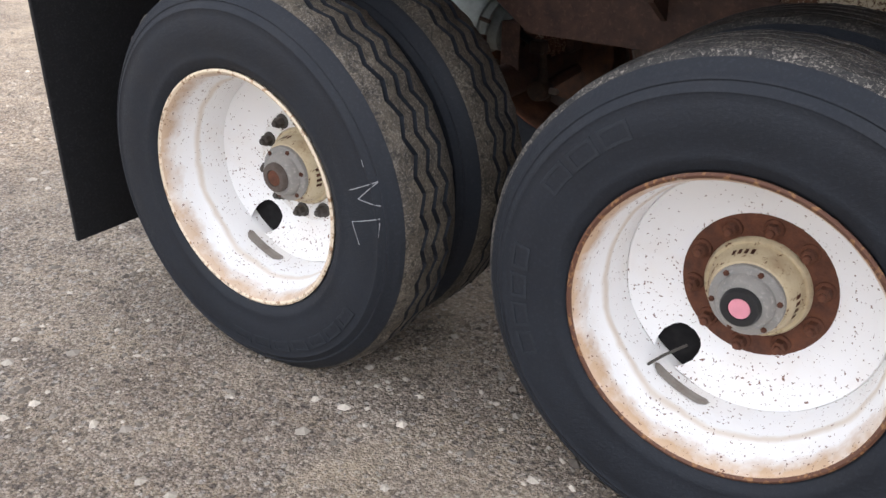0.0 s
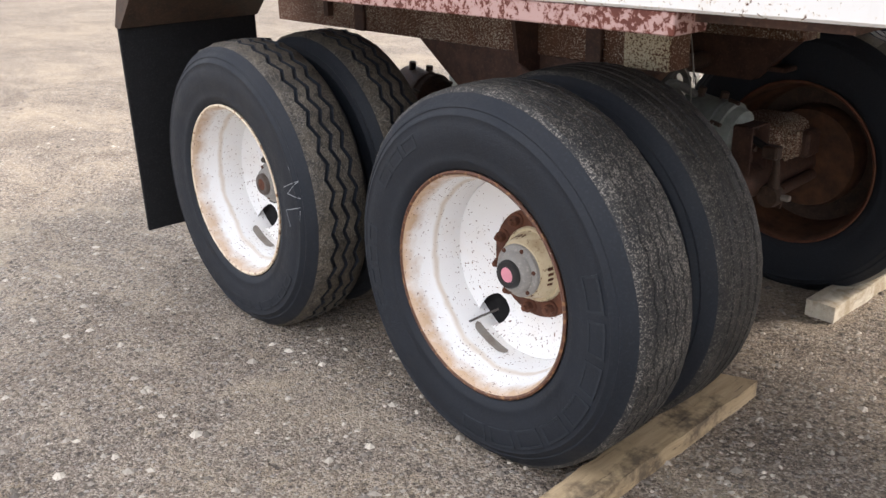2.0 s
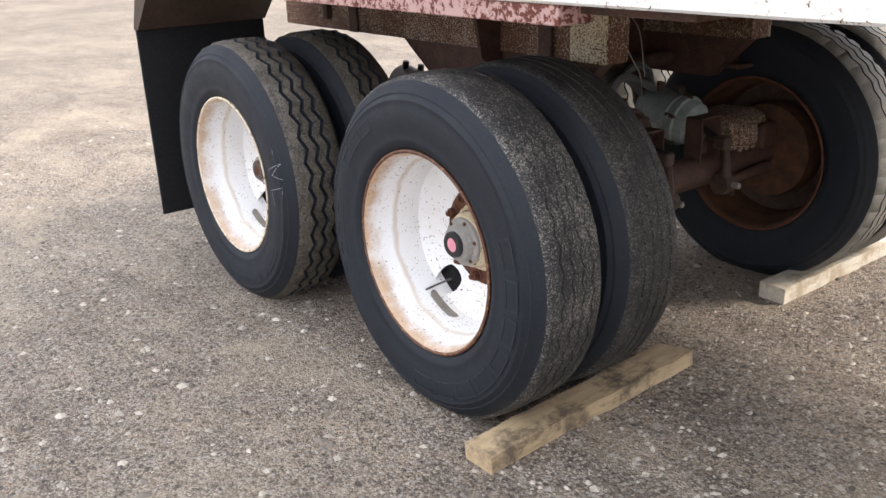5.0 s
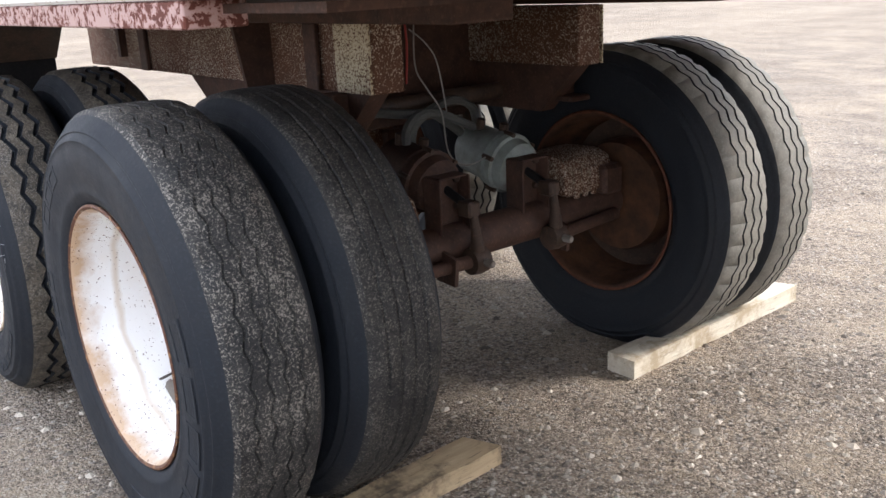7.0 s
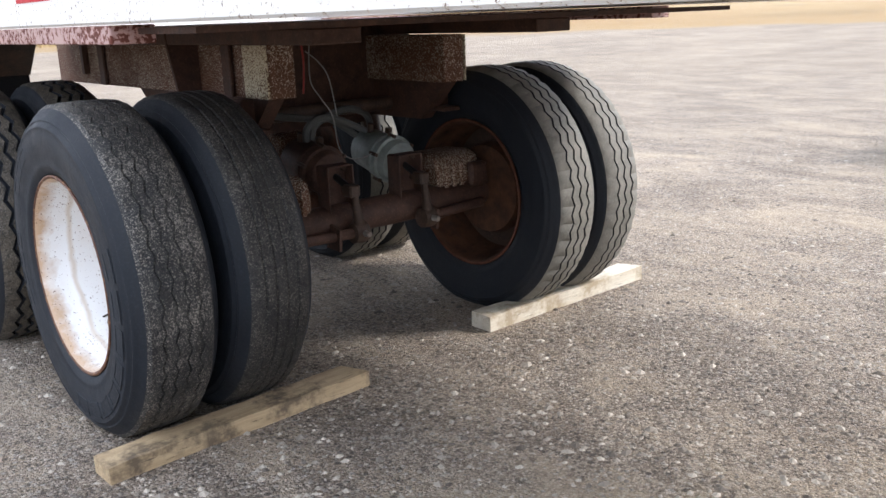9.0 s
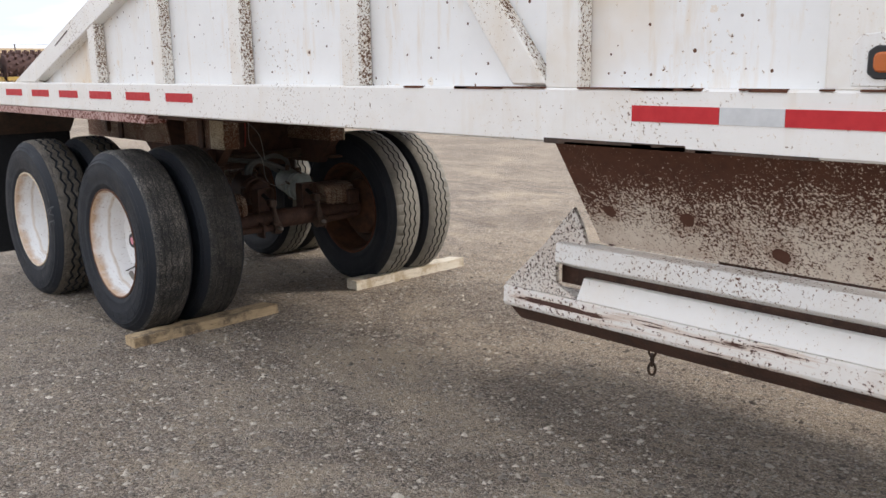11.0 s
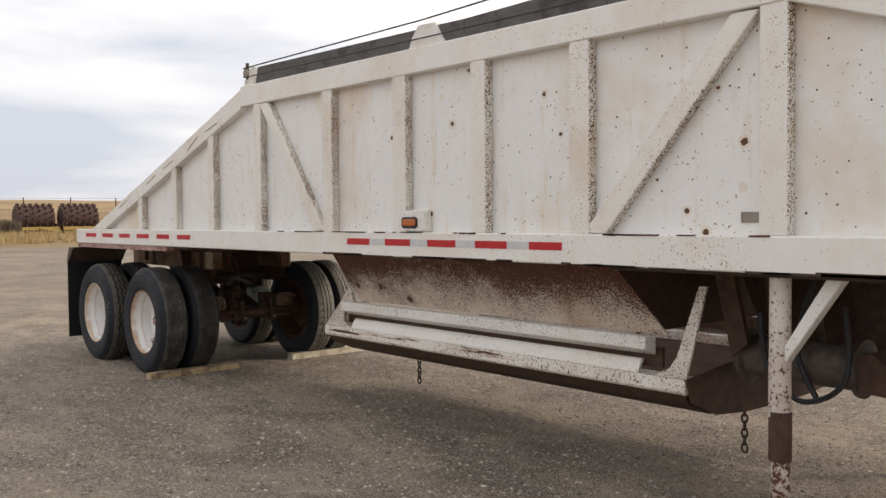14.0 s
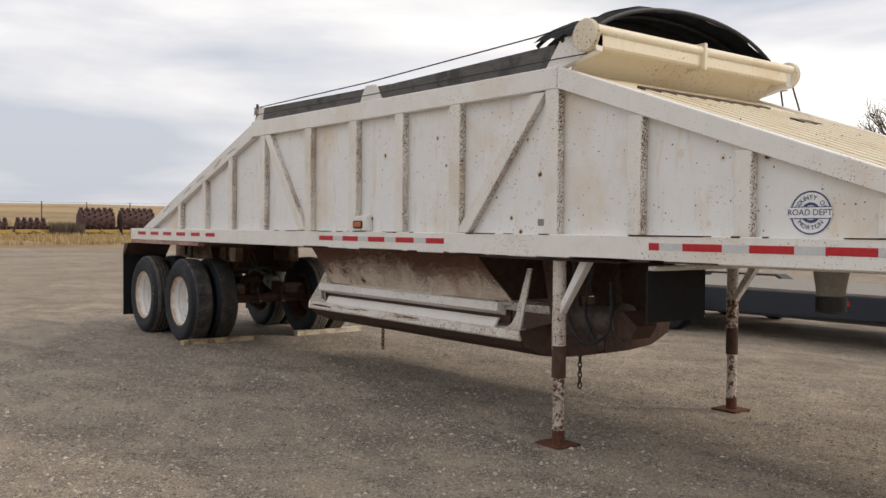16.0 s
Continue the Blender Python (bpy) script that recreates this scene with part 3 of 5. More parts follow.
def wheel(trailer, ax, y_mid, flip, outer, style, name_label):
    """One wheel of a dual: the rim with its disc is the part, the tyre and hub its pieces."""
    m = pose(AX[ax], y_mid, HUB_Z, 0, 0, 180 if flip else 0)
    if not outer:
        m = m @ pose(0, 0, 0, 0, 0, 180)
    o = -OUT_MID
    prof = [(r, o + d) for r, d in ((0.301, 0.032), (0.307, 0.023), (0.308, 0.017), (0.303, 0.0145), (0.297, 0.018), (0.290, 0.03), (0.286, 0.05), (0.283, 0.085), (0.273, 0.104), (0.2675, 0.118), (0.2665, 0.185), (0.262, 0.2), (0.258, 0.27), (0.26, 0.298))]
    bm = lathe(prof, 96, mats=[1, 1, 1, 1, 0, 0, 0, 0, 0, 0, 0, 0, 0])
    lip = M_LIP_RUSTY if style != "rear" else M_LIP_CREAM
    body = (M_RIM_STAINED if style == "rear" else M_RIM) if outer else M_DRUM
    rim = part("wheel", bm, (body, lip if outer else M_RIMRUST), trailer, name_label, smooth=True)
    rim.matrix_basis = m
    tyre_key = (style, outer)
    if tyre_key not in TYRES:
        opt = {"front": dict(grooves=4, depth=0.006, amp=0.006, periods=46, gw=0.0034, ragged=0.002, worn=0.45, seed=3),
               "rear": dict(grooves=3, depth=0.012, amp=0.010, periods=36, gw=0.0075, ragged=0.007, lugs=0.006, seed=5),
               "far": dict(grooves=3, depth=0.014, amp=0.0075, periods=46, gw=0.0048, ragged=0.0008, seed=7, tread=0.084, notch=0.011)}[style]
        if style == "front" and not outer:
            opt.update(amp=0.0012, depth=0.0045, gw=0.005, worn=0.55, seed=4)
        tread = {"front": M_TREAD if outer else M_TREAD_SMOOTH, "rear": M_TREAD_MUD, "far": M_TREAD_DUST}[style]
        TYRES[tyre_key] = part("tyre", tyre_mesh(**opt), (M_SIDEWALL, tread, M_TREAD_WORN if style == "front" else M_SIDEWALL), rim, smooth=True)
    else:
        put(TYRES[tyre_key], "tyre", Matrix(), rim)
    if outer:
        # added disc, no real wheel part: its black paints the hand hole's shade
        part("backing_disc", lathe([(0.02, o + DISC + 0.028), (0.13, o + DISC + 0.026), (0.2, o + DISC + 0.012), (0.262, o + DISC - 0.022), (0.262, o + DISC + 0.0), (0.2, o + DISC + 0.03), (0.02, o + DISC + 0.04)], 48), M_HOLE_SHADE, rim)
        part("disc", disc_bm(0.13, 0.263, o + DISC, o + DISC - 0.05, (radians(232),)), M_RIM, rim, smooth=True)
    else:
        part("disc", disc_bm(0.06, 0.268, o + DISC - 0.03, o + DISC - 0.05, ()), M_DARKRUST, rim, smooth=True)
    return rim


def hub_outer(rim, style):
    o = -OUT_MID
    rusty = style == "front"
    ring = M_RIMRUST if rusty else M_GATE
    part("mounting_ring", lathe([(0.09, o + DISC - 0.002), (0.09, o + DISC - 0.012), (0.152, o + DISC - 0.012), (0.160, o + DISC - 0.006), (0.160, o + DISC + 0.002)], 48), ring, rim, "rusted mounting ring" if rusty else "chipped white mounting ring", smooth=True)
    part("hub", lathe([(0.108, o + DISC - 0.008), (0.106, o + DISC - 0.02), (0.102, o + DISC - 0.024), (0.096, o + DISC - 0.022), (0.092, o + DISC - 0.03), (0.086, o + DISC - 0.058), (0.078, o + DISC - 0.072), (0.06, o + DISC - 0.076)], 40), M_HUB, rim, "cream painted hub with worn lettering", smooth=True)
    for a, b in ((95, 128), (-18, 20)):
        for q in range(4):
            t0 = radians(a + (b - a) * q / 4)
            t1 = t0 + radians((b - a) / 4 * 0.55)
            bm = bmesh.new()
            vs = [bm.verts.new((r * math.cos(t), o + DISC + d, r * math.sin(t))) for r, d, t in ((0.0905, -0.038, t0), (0.0905, -0.038, t1), (0.0875, -0.056, t1), (0.0875, -0.056, t0))]
            bm.faces.new(vs)
            bmesh.ops.solidify(bm, geom=list(bm.faces), thickness=-0.002)
            part("worn_letter", bm, M_RIMRUST, rim)
    part("hub_cap", lathe([(0.074, o + DISC - 0.072), (0.074, o + DISC - 0.084), (0.071, o + DISC - 0.087), (0.059, o + DISC - 0.088), (0.053, o + DISC - 0.108), (0.049, o + DISC - 0.112), (0.038, o + DISC - 0.112)], 40), M_GREY, rim, "dull grey metal hub cap", smooth=True)
    part("cap_ring", lathe([(0.04, o + DISC - 0.110), (0.039, o + DISC - 0.122), (0.036, o + DISC - 0.126), (0.023, o + DISC - 0.126), (0.021, o + DISC - 0.120)], 32), M_BLACK if rusty else M_CYL, rim, smooth=True)
    part("cap_plug", lathe([(0.0215, o + DISC - 0.118), (0.021, o + DISC - 0.124), (0.001, o + DISC - 0.125)], 24), M_PINK if rusty else M_RIMRUST, rim, "pink rubber plug" if rusty else "", smooth=True)
    nut = bmesh.new()
    add_lathe(nut, [(0.021, 0), (0.02, -0.006), (0.017, -0.007)], 16)
    add_lathe(nut, [(0.015, -0.006), (0.015, -0.024), (0.011, -0.028)], 6)
    add_lathe(nut, [(0.009, -0.026), (0.009, -0.034), (0.007, -0.036)], 8)
    first = None
    for i in range(10):
        a = 2 * math.pi * (i + 0.35) / 10
        mm = pose(0.13 * math.cos(a), o + DISC - 0.011, 0.13 * math.sin(a))
        if first is None:
            first = part("wheel_nut", nut, M_RIMRUST if rusty else M_NUT, rim)
            first.matrix_basis = mm
        else:
            put(first, "wheel_nut", mm, rim)
    first = None
    for i in range(6):
        a = 2 * math.pi * (i + 0.2) / 6
        mm = pose(0.066 * math.cos(a), o + DISC - 0.085, 0.066 * math.sin(a))
        if first is None:
            first = part("cap_bolt", lathe([(0.006, 0), (0.006, -0.006), (0.004, -0.008)], 6), M_RIMRUST, rim)
            first.matrix_basis = mm
        else:
            put(first, "cap_bolt", mm, rim)
    if rusty:
        part("valve_stem", tube([(-0.112, o + 0.215, -0.165), (-0.150, o + 0.185, -0.189), (-0.173, o + 0.155, -0.206)], 0.0034), M_NUT, rim, "bare metal valve stem")
    # grey-brown patch low on the barrel, same place on both near wheels
    a0, a1 = radians(232), radians(262)
    bm = bmesh.new()
    rows = []
    for r, d, s in ((0.2660, 0.186, 0.03), (0.2664, 0.178, 0.0), (0.2665, 0.166, 0.02), (0.2667, 0.157, 0.07)):
        rows.append([bm.verts.new(((r - 0.002) * math.cos(t), o + d, (r - 0.002) * math.sin(t))) for t in (a0 + s + (a1 - a0 - 2 * s) * i / 10 for i in range(11))])
    for p, q in zip(rows, rows[1:]):
        for i in range(10):
            bm.faces.new((p[i], p[i + 1], q[i + 1], q[i]))
    part("barrel_patch", bm, M_STEEL, rim, "small grey-brown patch on the rim barrel")


# ---------------------------------------------------------------- the trailer
trailer = thing("bottom_dump_trailer", pose(0, 0, 0), "long white rust-spotted bottom dump trailer standing on its legs", "trailer")


def P(name, bm, mat, label="", parent=None, smooth=False):
    return part(name, bm, mat, parent or trailer, label, smooth)


Y0, Y1 = 1.635, 2 * YC - 1.635
XR, XF = -1.746, 9.75
ZB, ZT = 1.215, 1.365


def both(y):
    """The near and the mirrored far place of a line."""
    return ((y, 1), (2 * YC - y, -1))


wheels = {}
for ax, style in ((0, "front"), (1, "rear")):
    y_out = FACE + OUT_MID - (0.034 if ax else 0.0)
    w = wheel(trailer, ax, y_out, False, True, style, "white dished wheel with rusty rim lip" if ax == 0 else "white dished wheel with cream rust stains")
    hub_outer(w, style)
    wheels[ax] = w
    wheel(trailer, ax, y_out + DUAL, False, False, style, "inner dual wheel, rusty brown")
    wheel(trailer, ax, 3.645, True, True, "far", "outer dual wheel with dusty ribbed tyre")
    wheel(trailer, ax, 3.37, True, False, "far", "inner dual wheel with rusty brown rim")

# side rails with a lower lip
for y, s in both(Y0):
    P("side_rail", box(XR, XF, min(y, y + 0.07 * s), max(y, y + 0.07 * s), ZB, ZT, bevel=0.006), M_WHITE, "white bottom rail with chipped paint")
    P("rail_lip", box(XR + 0.02, 0.64, min(y + 0.006 * s, y + 0.12 * s), max(y + 0.006 * s, y + 0.12 * s), 1.168, ZB - 0.002, bevel=0.003), M_RED_RUST, "rusty pink lip under the rail")
P("rear_rail", box(XR - 0.002, XR + 0.07, Y0 + 0.072, Y1 - 0.072, ZB - 0.03, ZT - 0.003), M_WHITE)

# side posts, top rails, panels
POSTS = [(0.06, 0.1), (0.835, 0.1), (1.56, 0.1), (2.34, 0.11), (3.29, 0.12), (4.075, 0.13), (4.77, 0.12), (5.48, 0.13), (6.475, 0.125), (7.15, 0.105), (7.855, 0.10), (8.60, 0.11)]


def top_z(x):
    """Underside of the top rail."""
    if x < 2.12:
        return 1.365 + (x + 1.02) * (2.315 - 1.365) / 3.14
    if x < 6.52:
        return 2.315 - (x - 2.12) * 0.035 / 4.4
    return 2.278 - (x - 6.52) * 0.3495


for y, s in both(Y0):
    def yy(a, b):
        return sorted((y + a * s, y + b * s))
    p0, p1 = yy(0.062, 0.068)
    P("side_panel", prism([(-0.9, ZT - 0.05), (9.1, ZT - 0.05), (9.1, 1.395), (6.52, 2.30), (2.12, 2.37), (-0.9, 1.42)], p0, p1), M_PANEL, "white steel side with rust spots and stains")
    a, b = yy(-0.002, 0.085)
    P("top_rail", prism([(2.10, 2.318), (6.52, 2.278), (6.525, 2.416), (2.10, 2.472)], a, b, bevel=0.006), M_WHITE)
    a, b = yy(-0.001, 0.084)
    P("front_top_rail", prism([(6.527, 2.278), (9.13, 1.368), (9.42, 1.368), (6.527, 2.416)], a, b, bevel=0.005), M_WHITE)
    P("rear_top_rail", prism([(-1.25, 1.368), (-0.86, 1.368), (2.098, 2.3), (2.098, 2.45)], a, b, bevel=0.005), M_WHITE, "sloping white rail with cracked paint")
    for x, w in POSTS:
        a, b = yy(0.004, 0.061)
        z = min(top_z(x - w / 2), top_z(x + w / 2)) + 0.012
        P("side_post", prism([(x - w / 2, ZT - 0.003), (x + w / 2, ZT - 0.003), (x + w / 2, z), (x - w / 2, z)], a, b, bevel=0.006), M_POST)
    a, b = yy(0.008, 0.06)
    P("brace", prism([(2.37, 2.315), (2.50, 2.315), (3.235, 1.372), (3.105, 1.372)], a, b, bevel=0.005), M_POST)
    P("brace", prism([(5.50, 1.368), (5.64, 1.368), (6.41, 2.27), (6.285, 2.275)], a, b, bevel=0.005), M_POST)

# cracks across the sloping rear rail and welds along the rail top
for x in (-0.35, 0.35, 0.75, 1.25, 1.6):
    z = 1.40 + (x + 1.02) * 0.3025
    P("paint_crack", box(x - 0.11, x + 0.11, Y0 - 0.0035, Y0 + 0.002, z + 0.008, z + 0.014, bevel=0, m=Matrix.Translation((x, 0, z)) @ pose(0, 0, 0, 0, -20 + 7 * math.sin(9 * x), 0) @ Matrix.Translation((-x, 0, -z))), M_DARKRUST)
rng = random.Random(21)
for k in range(46):
    x = rng.uniform(2.4, 9.2)
    w = rng.choice((0.03, 0.05, 0.09, 0.2))
    P("rust_streak", box(x, x + w, Y0 - 0.003, Y0 + 0.012, ZT - 0.002 - 0.005 * rng.random(), ZT + 0.002, bevel=0), M_RIMRUST)
for k in range(26):
    x = rng.uniform(3.2, 7.5)
    w = rng.choice((0.06, 0.12, 0.3, 0.45))
    P("rust_streak", box(x, x + w, Y0 - 0.003, Y0 + 0.012, ZB - 0.002, ZB + 0.004 + 0.01 * rng.random(), bevel=0), M_DARKRUST)

# reflective tape on the near rail
RED = [(3.526, 3.771), (3.933, 4.181), (4.342, 4.587), (4.748, 4.992), (5.153, 5.375), (7.268, 7.339), (7.498, 7.744), (7.905, 8.148), (8.307, 8.552), (8.71, 8.95),
       (-1.437, -1.128), (-0.938, -0.648), (-0.476, -0.194), (-0.02, 0.268), (0.454, 0.726), (0.899, 1.163)]
for a, b in RED:
    P("red_tape", box(a, b, Y0 - 0.0025, Y0 + 0.003, 1.283, 1.323, bevel=0), M_RED, "worn red reflective tape")
for a, b in ((3.771, 3.933), (4.181, 4.342), (4.587, 4.748), (4.992, 5.153), (7.339, 7.498), (7.744, 7.905), (8.148, 8.307), (8.552, 8.71)):
    P("white_tape", box(a + 0.001, b - 0.001, Y0 - 0.002, Y0 + 0.003, 1.283, 1.323, bevel=0), M_TAPE, "worn white reflective tape")

# marker lamp on its bracket
lampbox = P("marker_lamp", prism([(4.06, 1.367), (4.32, 1.367), (4.31, 1.49), (4.29, 1.505), (4.08, 1.485), (4.06, 1.46)], Y0 + 0.002, Y0 + 0.06, bevel=0.008), M_GATE, "white lamp bracket with amber side lamp")
part("lens", prism([(4.10, 1.40), (4.115, 1.388), (4.235, 1.388), (4.25, 1.40), (4.25, 1.445), (4.235, 1.456), (4.115, 1.456), (4.10, 1.445)], Y0 - 0.004, Y0 + 0.01, bevel=0.003), M_BLACK, lampbox)
part("lens", prism([(4.122, 1.402), (4.228, 1.402), (4.236, 1.41), (4.236, 1.436), (4.228, 1.443), (4.122, 1.443), (4.114, 1.436), (4.114, 1.41)], Y0 - 0.012, Y0 + 0.01, bevel=0.004), M_AMBER, lampbox, "amber plastic lens")
P("maker_plate", box(6.305, 6.40, Y0 + 0.056, Y0 + 0.064, 1.418, 1.462, bevel=0.001), M_STEEL, "small metal plate with unreadable lines")

# mud flaps behind the wheels
for y, s in both(1.55):
    a, b = sorted((y, y + 0.6 * s))
    P("mud_flap", box(-1.812, -1.798, a, b, 0.17, 1.02, bevel=0.003), M_FLAP, "black rubber mud flap")
    P("flap_hanger", prism([(-1.83, 1.0), (-1.78, 1.0), (-1.60, 1.165), (-1.746, 1.165)], a, b), M_DARKRUST)

# running gear frame: two longitudinal beams, cross plate, hangers
for y, s in both(2.327):
    a, b = sorted((y, y + 0.1 * s))
    P("frame_beam", box(-1.9, 0.172, a, b, 0.955, 1.135, bevel=0.004), M_SPECK, "frame beam with flaked white paint over rust")
    c, d = sorted((y - 0.004 * s, y - 0.02 * s))
    for x in (-1.30, -0.12):
        P("stiffener", box(x, x + 0.06, c, d, 0.957, 1.133, bevel=0.003), M_BROWN)
    c, d = sorted((y - 0.117 * s, y + 0.06 * s))
    P("upper_rail", box(-1.75, 0.62, c, d, 1.139, 1.185, bevel=0.004), M_BROWN)
    c, d = sorted((y + 0.01 * s, y + 0.07 * s))
    P("hanger", prism([(-0.93, 0.953), (0.14, 0.953), (-0.02, 0.80), (-0.72, 0.80)], c, d), M_BROWN, "tapered brown spring hanger")
P("cross_plate", prism([(2.2, 1.187), (3.34, 1.187), (3.29, 0.94), (3.17, 0.87), (3.06, 0.775), (2.46, 0.775), (2.35, 0.87), (2.24, 0.94)], -0.345, -0.33, axis='x'), M_BROWN, "wide brown plate across the frame")
for yy_, s_ in both(2.32):
    P("bump_stop", box(-0.03, 0.035, yy_ - 0.03, yy_ + 0.03, 0.852, 0.953), M_BROWN)
    P("stop_foot", box(-0.06, 0.09, yy_ - 0.045, yy_ + 0.045, 0.832, 0.85), M_BROWN)
    P("beam_end_plate", box(0.02, 0.174, *sorted((yy_ + (0.003 if s_ > 0 else -0.003), yy_ - 0.004 * s_)), 0.957, 1.133, bevel=0), M_ENDPLATE)
P("cross_plate", prism([(2.3, 1.2), (3.22, 1.2), (3.22, 1.0), (2.3, 1.0)], -1.5, -1.47, axis='x'), M_BROWN)
P("deck_plate", box(-1.7, 0.95, Y0 + 0.075, Y1 - 0.075, 1.19, 1.205, bevel=0), M_BROWN)

# floor of the body: rear slope, and the two slopes down to the gates
P("rear_deck", prism([(-0.93, 1.372), (2.1, 2.40), (2.1, 2.415), (-0.93, 1.387)], Y0 + 0.086, Y1 - 0.086), M_CREAM, "sloping cream rear deck")
P("hopper_slope", prism([(2.12, 2.395), (3.2, 1.24), (3.2, 1.22), (2.1, 2.38)], Y0 + 0.11, Y1 - 0.11), M_HOPPER, "rusty slope inside the hopper")
P("hopper_slope", prism([(6.46, 2.395), (5.59, 1.24), (5.59, 1.22), (6.48, 2.38)], Y0 + 0.11, Y1 - 0.11), M_HOPPER, "rusty slope inside the hopper")

# axles, brakes, suspension
for x in AX:
    P("axle", tube([(x, 2.2, HUB_Z), (x, 3.32, HUB_Z)], 0.06, 24), M_BROWN, "rusty brown axle tube", smooth=True)
    for y, s in both(2.135):
        P("brake_drum", lathe([(0.07, 0.03 * s), (0.185, 0.03 * s), (0.195, 0.0), (0.195, -0.06 * s), (0.185, -0.10 * s), (0.05, -0.10 * s)], 40, (x, y, HUB_Z)), M_DRUM, smooth=True)
    for y, s in both(2.597):
        grey = s < 0
        can = P("brake_chamber", lathe([(0.03, -0.19), (0.065, -0.185), (0.08, -0.165), (0.084, -0.06), (0.09, -0.05), (0.09, -0.03), (0.084, -0.025), (0.084, -0.012), (0.096, -0.008), (0.096, 0.012), (0.086, 0.016), (0.08, 0.05), (0.06, 0.066), (0.03, 0.07)], 32, (0, 0, 0), 'x'), M_CAN if grey else M_BROWN, "grey-green brake chamber" if grey else "rusty brown brake chamber", smooth=True)
        can.matrix_basis = pose(x - 0.09, y + 0.01, 0.664, 0, 12, 0)
        for a in (30, 95, 160, 230, 300):
            part("clamp_bolt", tube([(-0.02, 0.098 * math.cos(radians(a)), 0.098 * math.sin(radians(a))), (0.02, 0.098 * math.cos(radians(a)), 0.098 * math.sin(radians(a)))], 0.008, 6), M_DARKRUST, can)
        for q in (-0.035, 0.035):
            part("hose_fitting", tube([(-0.09 + q, q * 0.5, 0.075), (-0.09 + q, q * 0.5, 0.11)], 0.015, 8), M_DARKRUST, can)
        br = P("chamber_bracket", prism([(y - 0.048, 0.47), (y + 0.05, 0.47), (y + 0.052, 0.69), (y - 0.05, 0.69)], x - 0.012, x - 0.004, axis='x'), M_BROWN)
        for q in (y - 0.058, y + 0.05):
            part("flange", box(x - 0.03, x + 0.045, q, q + 0.007, 0.47, 0.695, bevel=0.002), M_BROWN, br)
        part("flange", box(x - 0.03, x + 0.04, y - 0.051, y + 0.05, 0.69, 0.697, bevel=0.002), M_BROWN, br)
        for q, z in ((y - 0.035, 0.685), (y + 0.04, 0.68), (y + 0.04, 0.6)):
            part("bracket_nut", lathe([(0.012, -0.004), (0.012, 0.012), (0.008, 0.014)], 6, (x - 0.004, q, z), 'x'), M_DARKRUST, br)
        P("push_rod", tube([(x - 0.01, y + 0.01, 0.65), (x + 0.07, y + 0.015, 0.615)], 0.013, 10), M_BLACK, smooth=True)
        P("clevis", box(x + 0.055, x + 0.11, y - 0.008, y + 0.038, 0.585, 0.63, bevel=0.006), M_DARKRUST)
        sl = P("slack_adjuster", tube([(x + 0.095, y + 0.015, 0.618), (x + 0.10, y + 0.02, 0.56), (x + 0.095, y + 0.03, 0.50), (x + 0.085, y + 0.035, 0.45)], [0.014, 0.013, 0.02, 0.03], 10), M_DARKRUST, "greasy slack adjuster arm", smooth=True)
        part("adjuster_head", lathe([(0.02, -0.03), (0.038, -0.028), (0.042, 0.0), (0.038, 0.028), (0.02, 0.03)], 16, (x + 0.085, y + 0.035, 0.45)), M_DARKRUST, sl, smooth=True)
        part("adjuster_bolt", lathe([(0.012, -0.01), (0.012, 0.018), (0.008, 0.022)], 6, (x + 0.135, y + 0.035, 0.452), 'x'), M_STEEL, sl)
        P("cam_shaft", tube([(x + 0.085, y + 0.03, 0.45), (x + 0.075, y - 0.34 * s, 0.46)], 0.02, 12), M_BROWN, smooth=True)
        P("cam_bracket", prism([(x + 0.03, 0.405), (x + 0.11, 0.40), (x + 0.12, 0.48), (x + 0.04, 0.5)], y - 0.06 * s, y - 0.072 * s), M_BROWN)
    for y, s in both(2.235):
        a, b = sorted((y, y + 0.23 * s))
        P("spring_seat", prism([(x - 0.17, 0.665), (x - 0.02, 0.672), (x + 0.03, 0.655), (x + 0.05, 0.60), (x + 0.05, 0.545), (x - 0.17, 0.54)], a, b, bevel=0.01), M_SPECK, "rust-flaked suspension box")
        a, b = sorted((y - 0.02 * s, y + 0.075 * s))
        P("seat_cap", box(x - 0.06, x + 0.075, a, b, 0.525, 0.625, bevel=0.012), M_BROWN)
        for q in (0.1, 0.14, 0.18):
            P("seat_rib", box(x + 0.048, x + 0.062, *sorted((y + q * s, y + (q + 0.02) * s)), 0.54, 0.635, bevel=0.003), M_SPECK)
        P("trailing_arm", tube([(x - 0.05, y + 0.15 * s, 0.56), (x - 0.45, y + 0.15 * s, 0.64), (x - 0.5, y + 0.15 * s, 0.8)], 0.04, 10), M_DARKRUST, smooth=True)

# hoses and loose wires over the axle
for pts in ([(-0.07, 2.60, 0.76), (-0.06, 2.60, 0.81), (-0.07, 2.66, 0.845), (-0.09, 2.76, 0.83), (-0.1, 2.88, 0.78), (-0.12, 2.93, 0.755)],
            [(-0.10, 2.64, 0.75), (-0.09, 2.65, 0.81), (-0.09, 2.71, 0.84), (-0.12, 2.80, 0.80), (-0.14, 2.88, 0.75)],
            [(-0.08, 2.68, 0.845), (-0.12, 2.60, 0.85), (-0.2, 2.50, 0.87), (-0.3, 2.45, 0.9)],
            [(-0.10, 2.70, 0.84), (-0.15, 2.85, 0.86), (-0.2, 2.98, 0.82), (-0.2, 3.0, 0.75)]):
    P("air_hose", tube(arc(pts, 8), 0.0145, 8), M_HOSE, smooth=True)
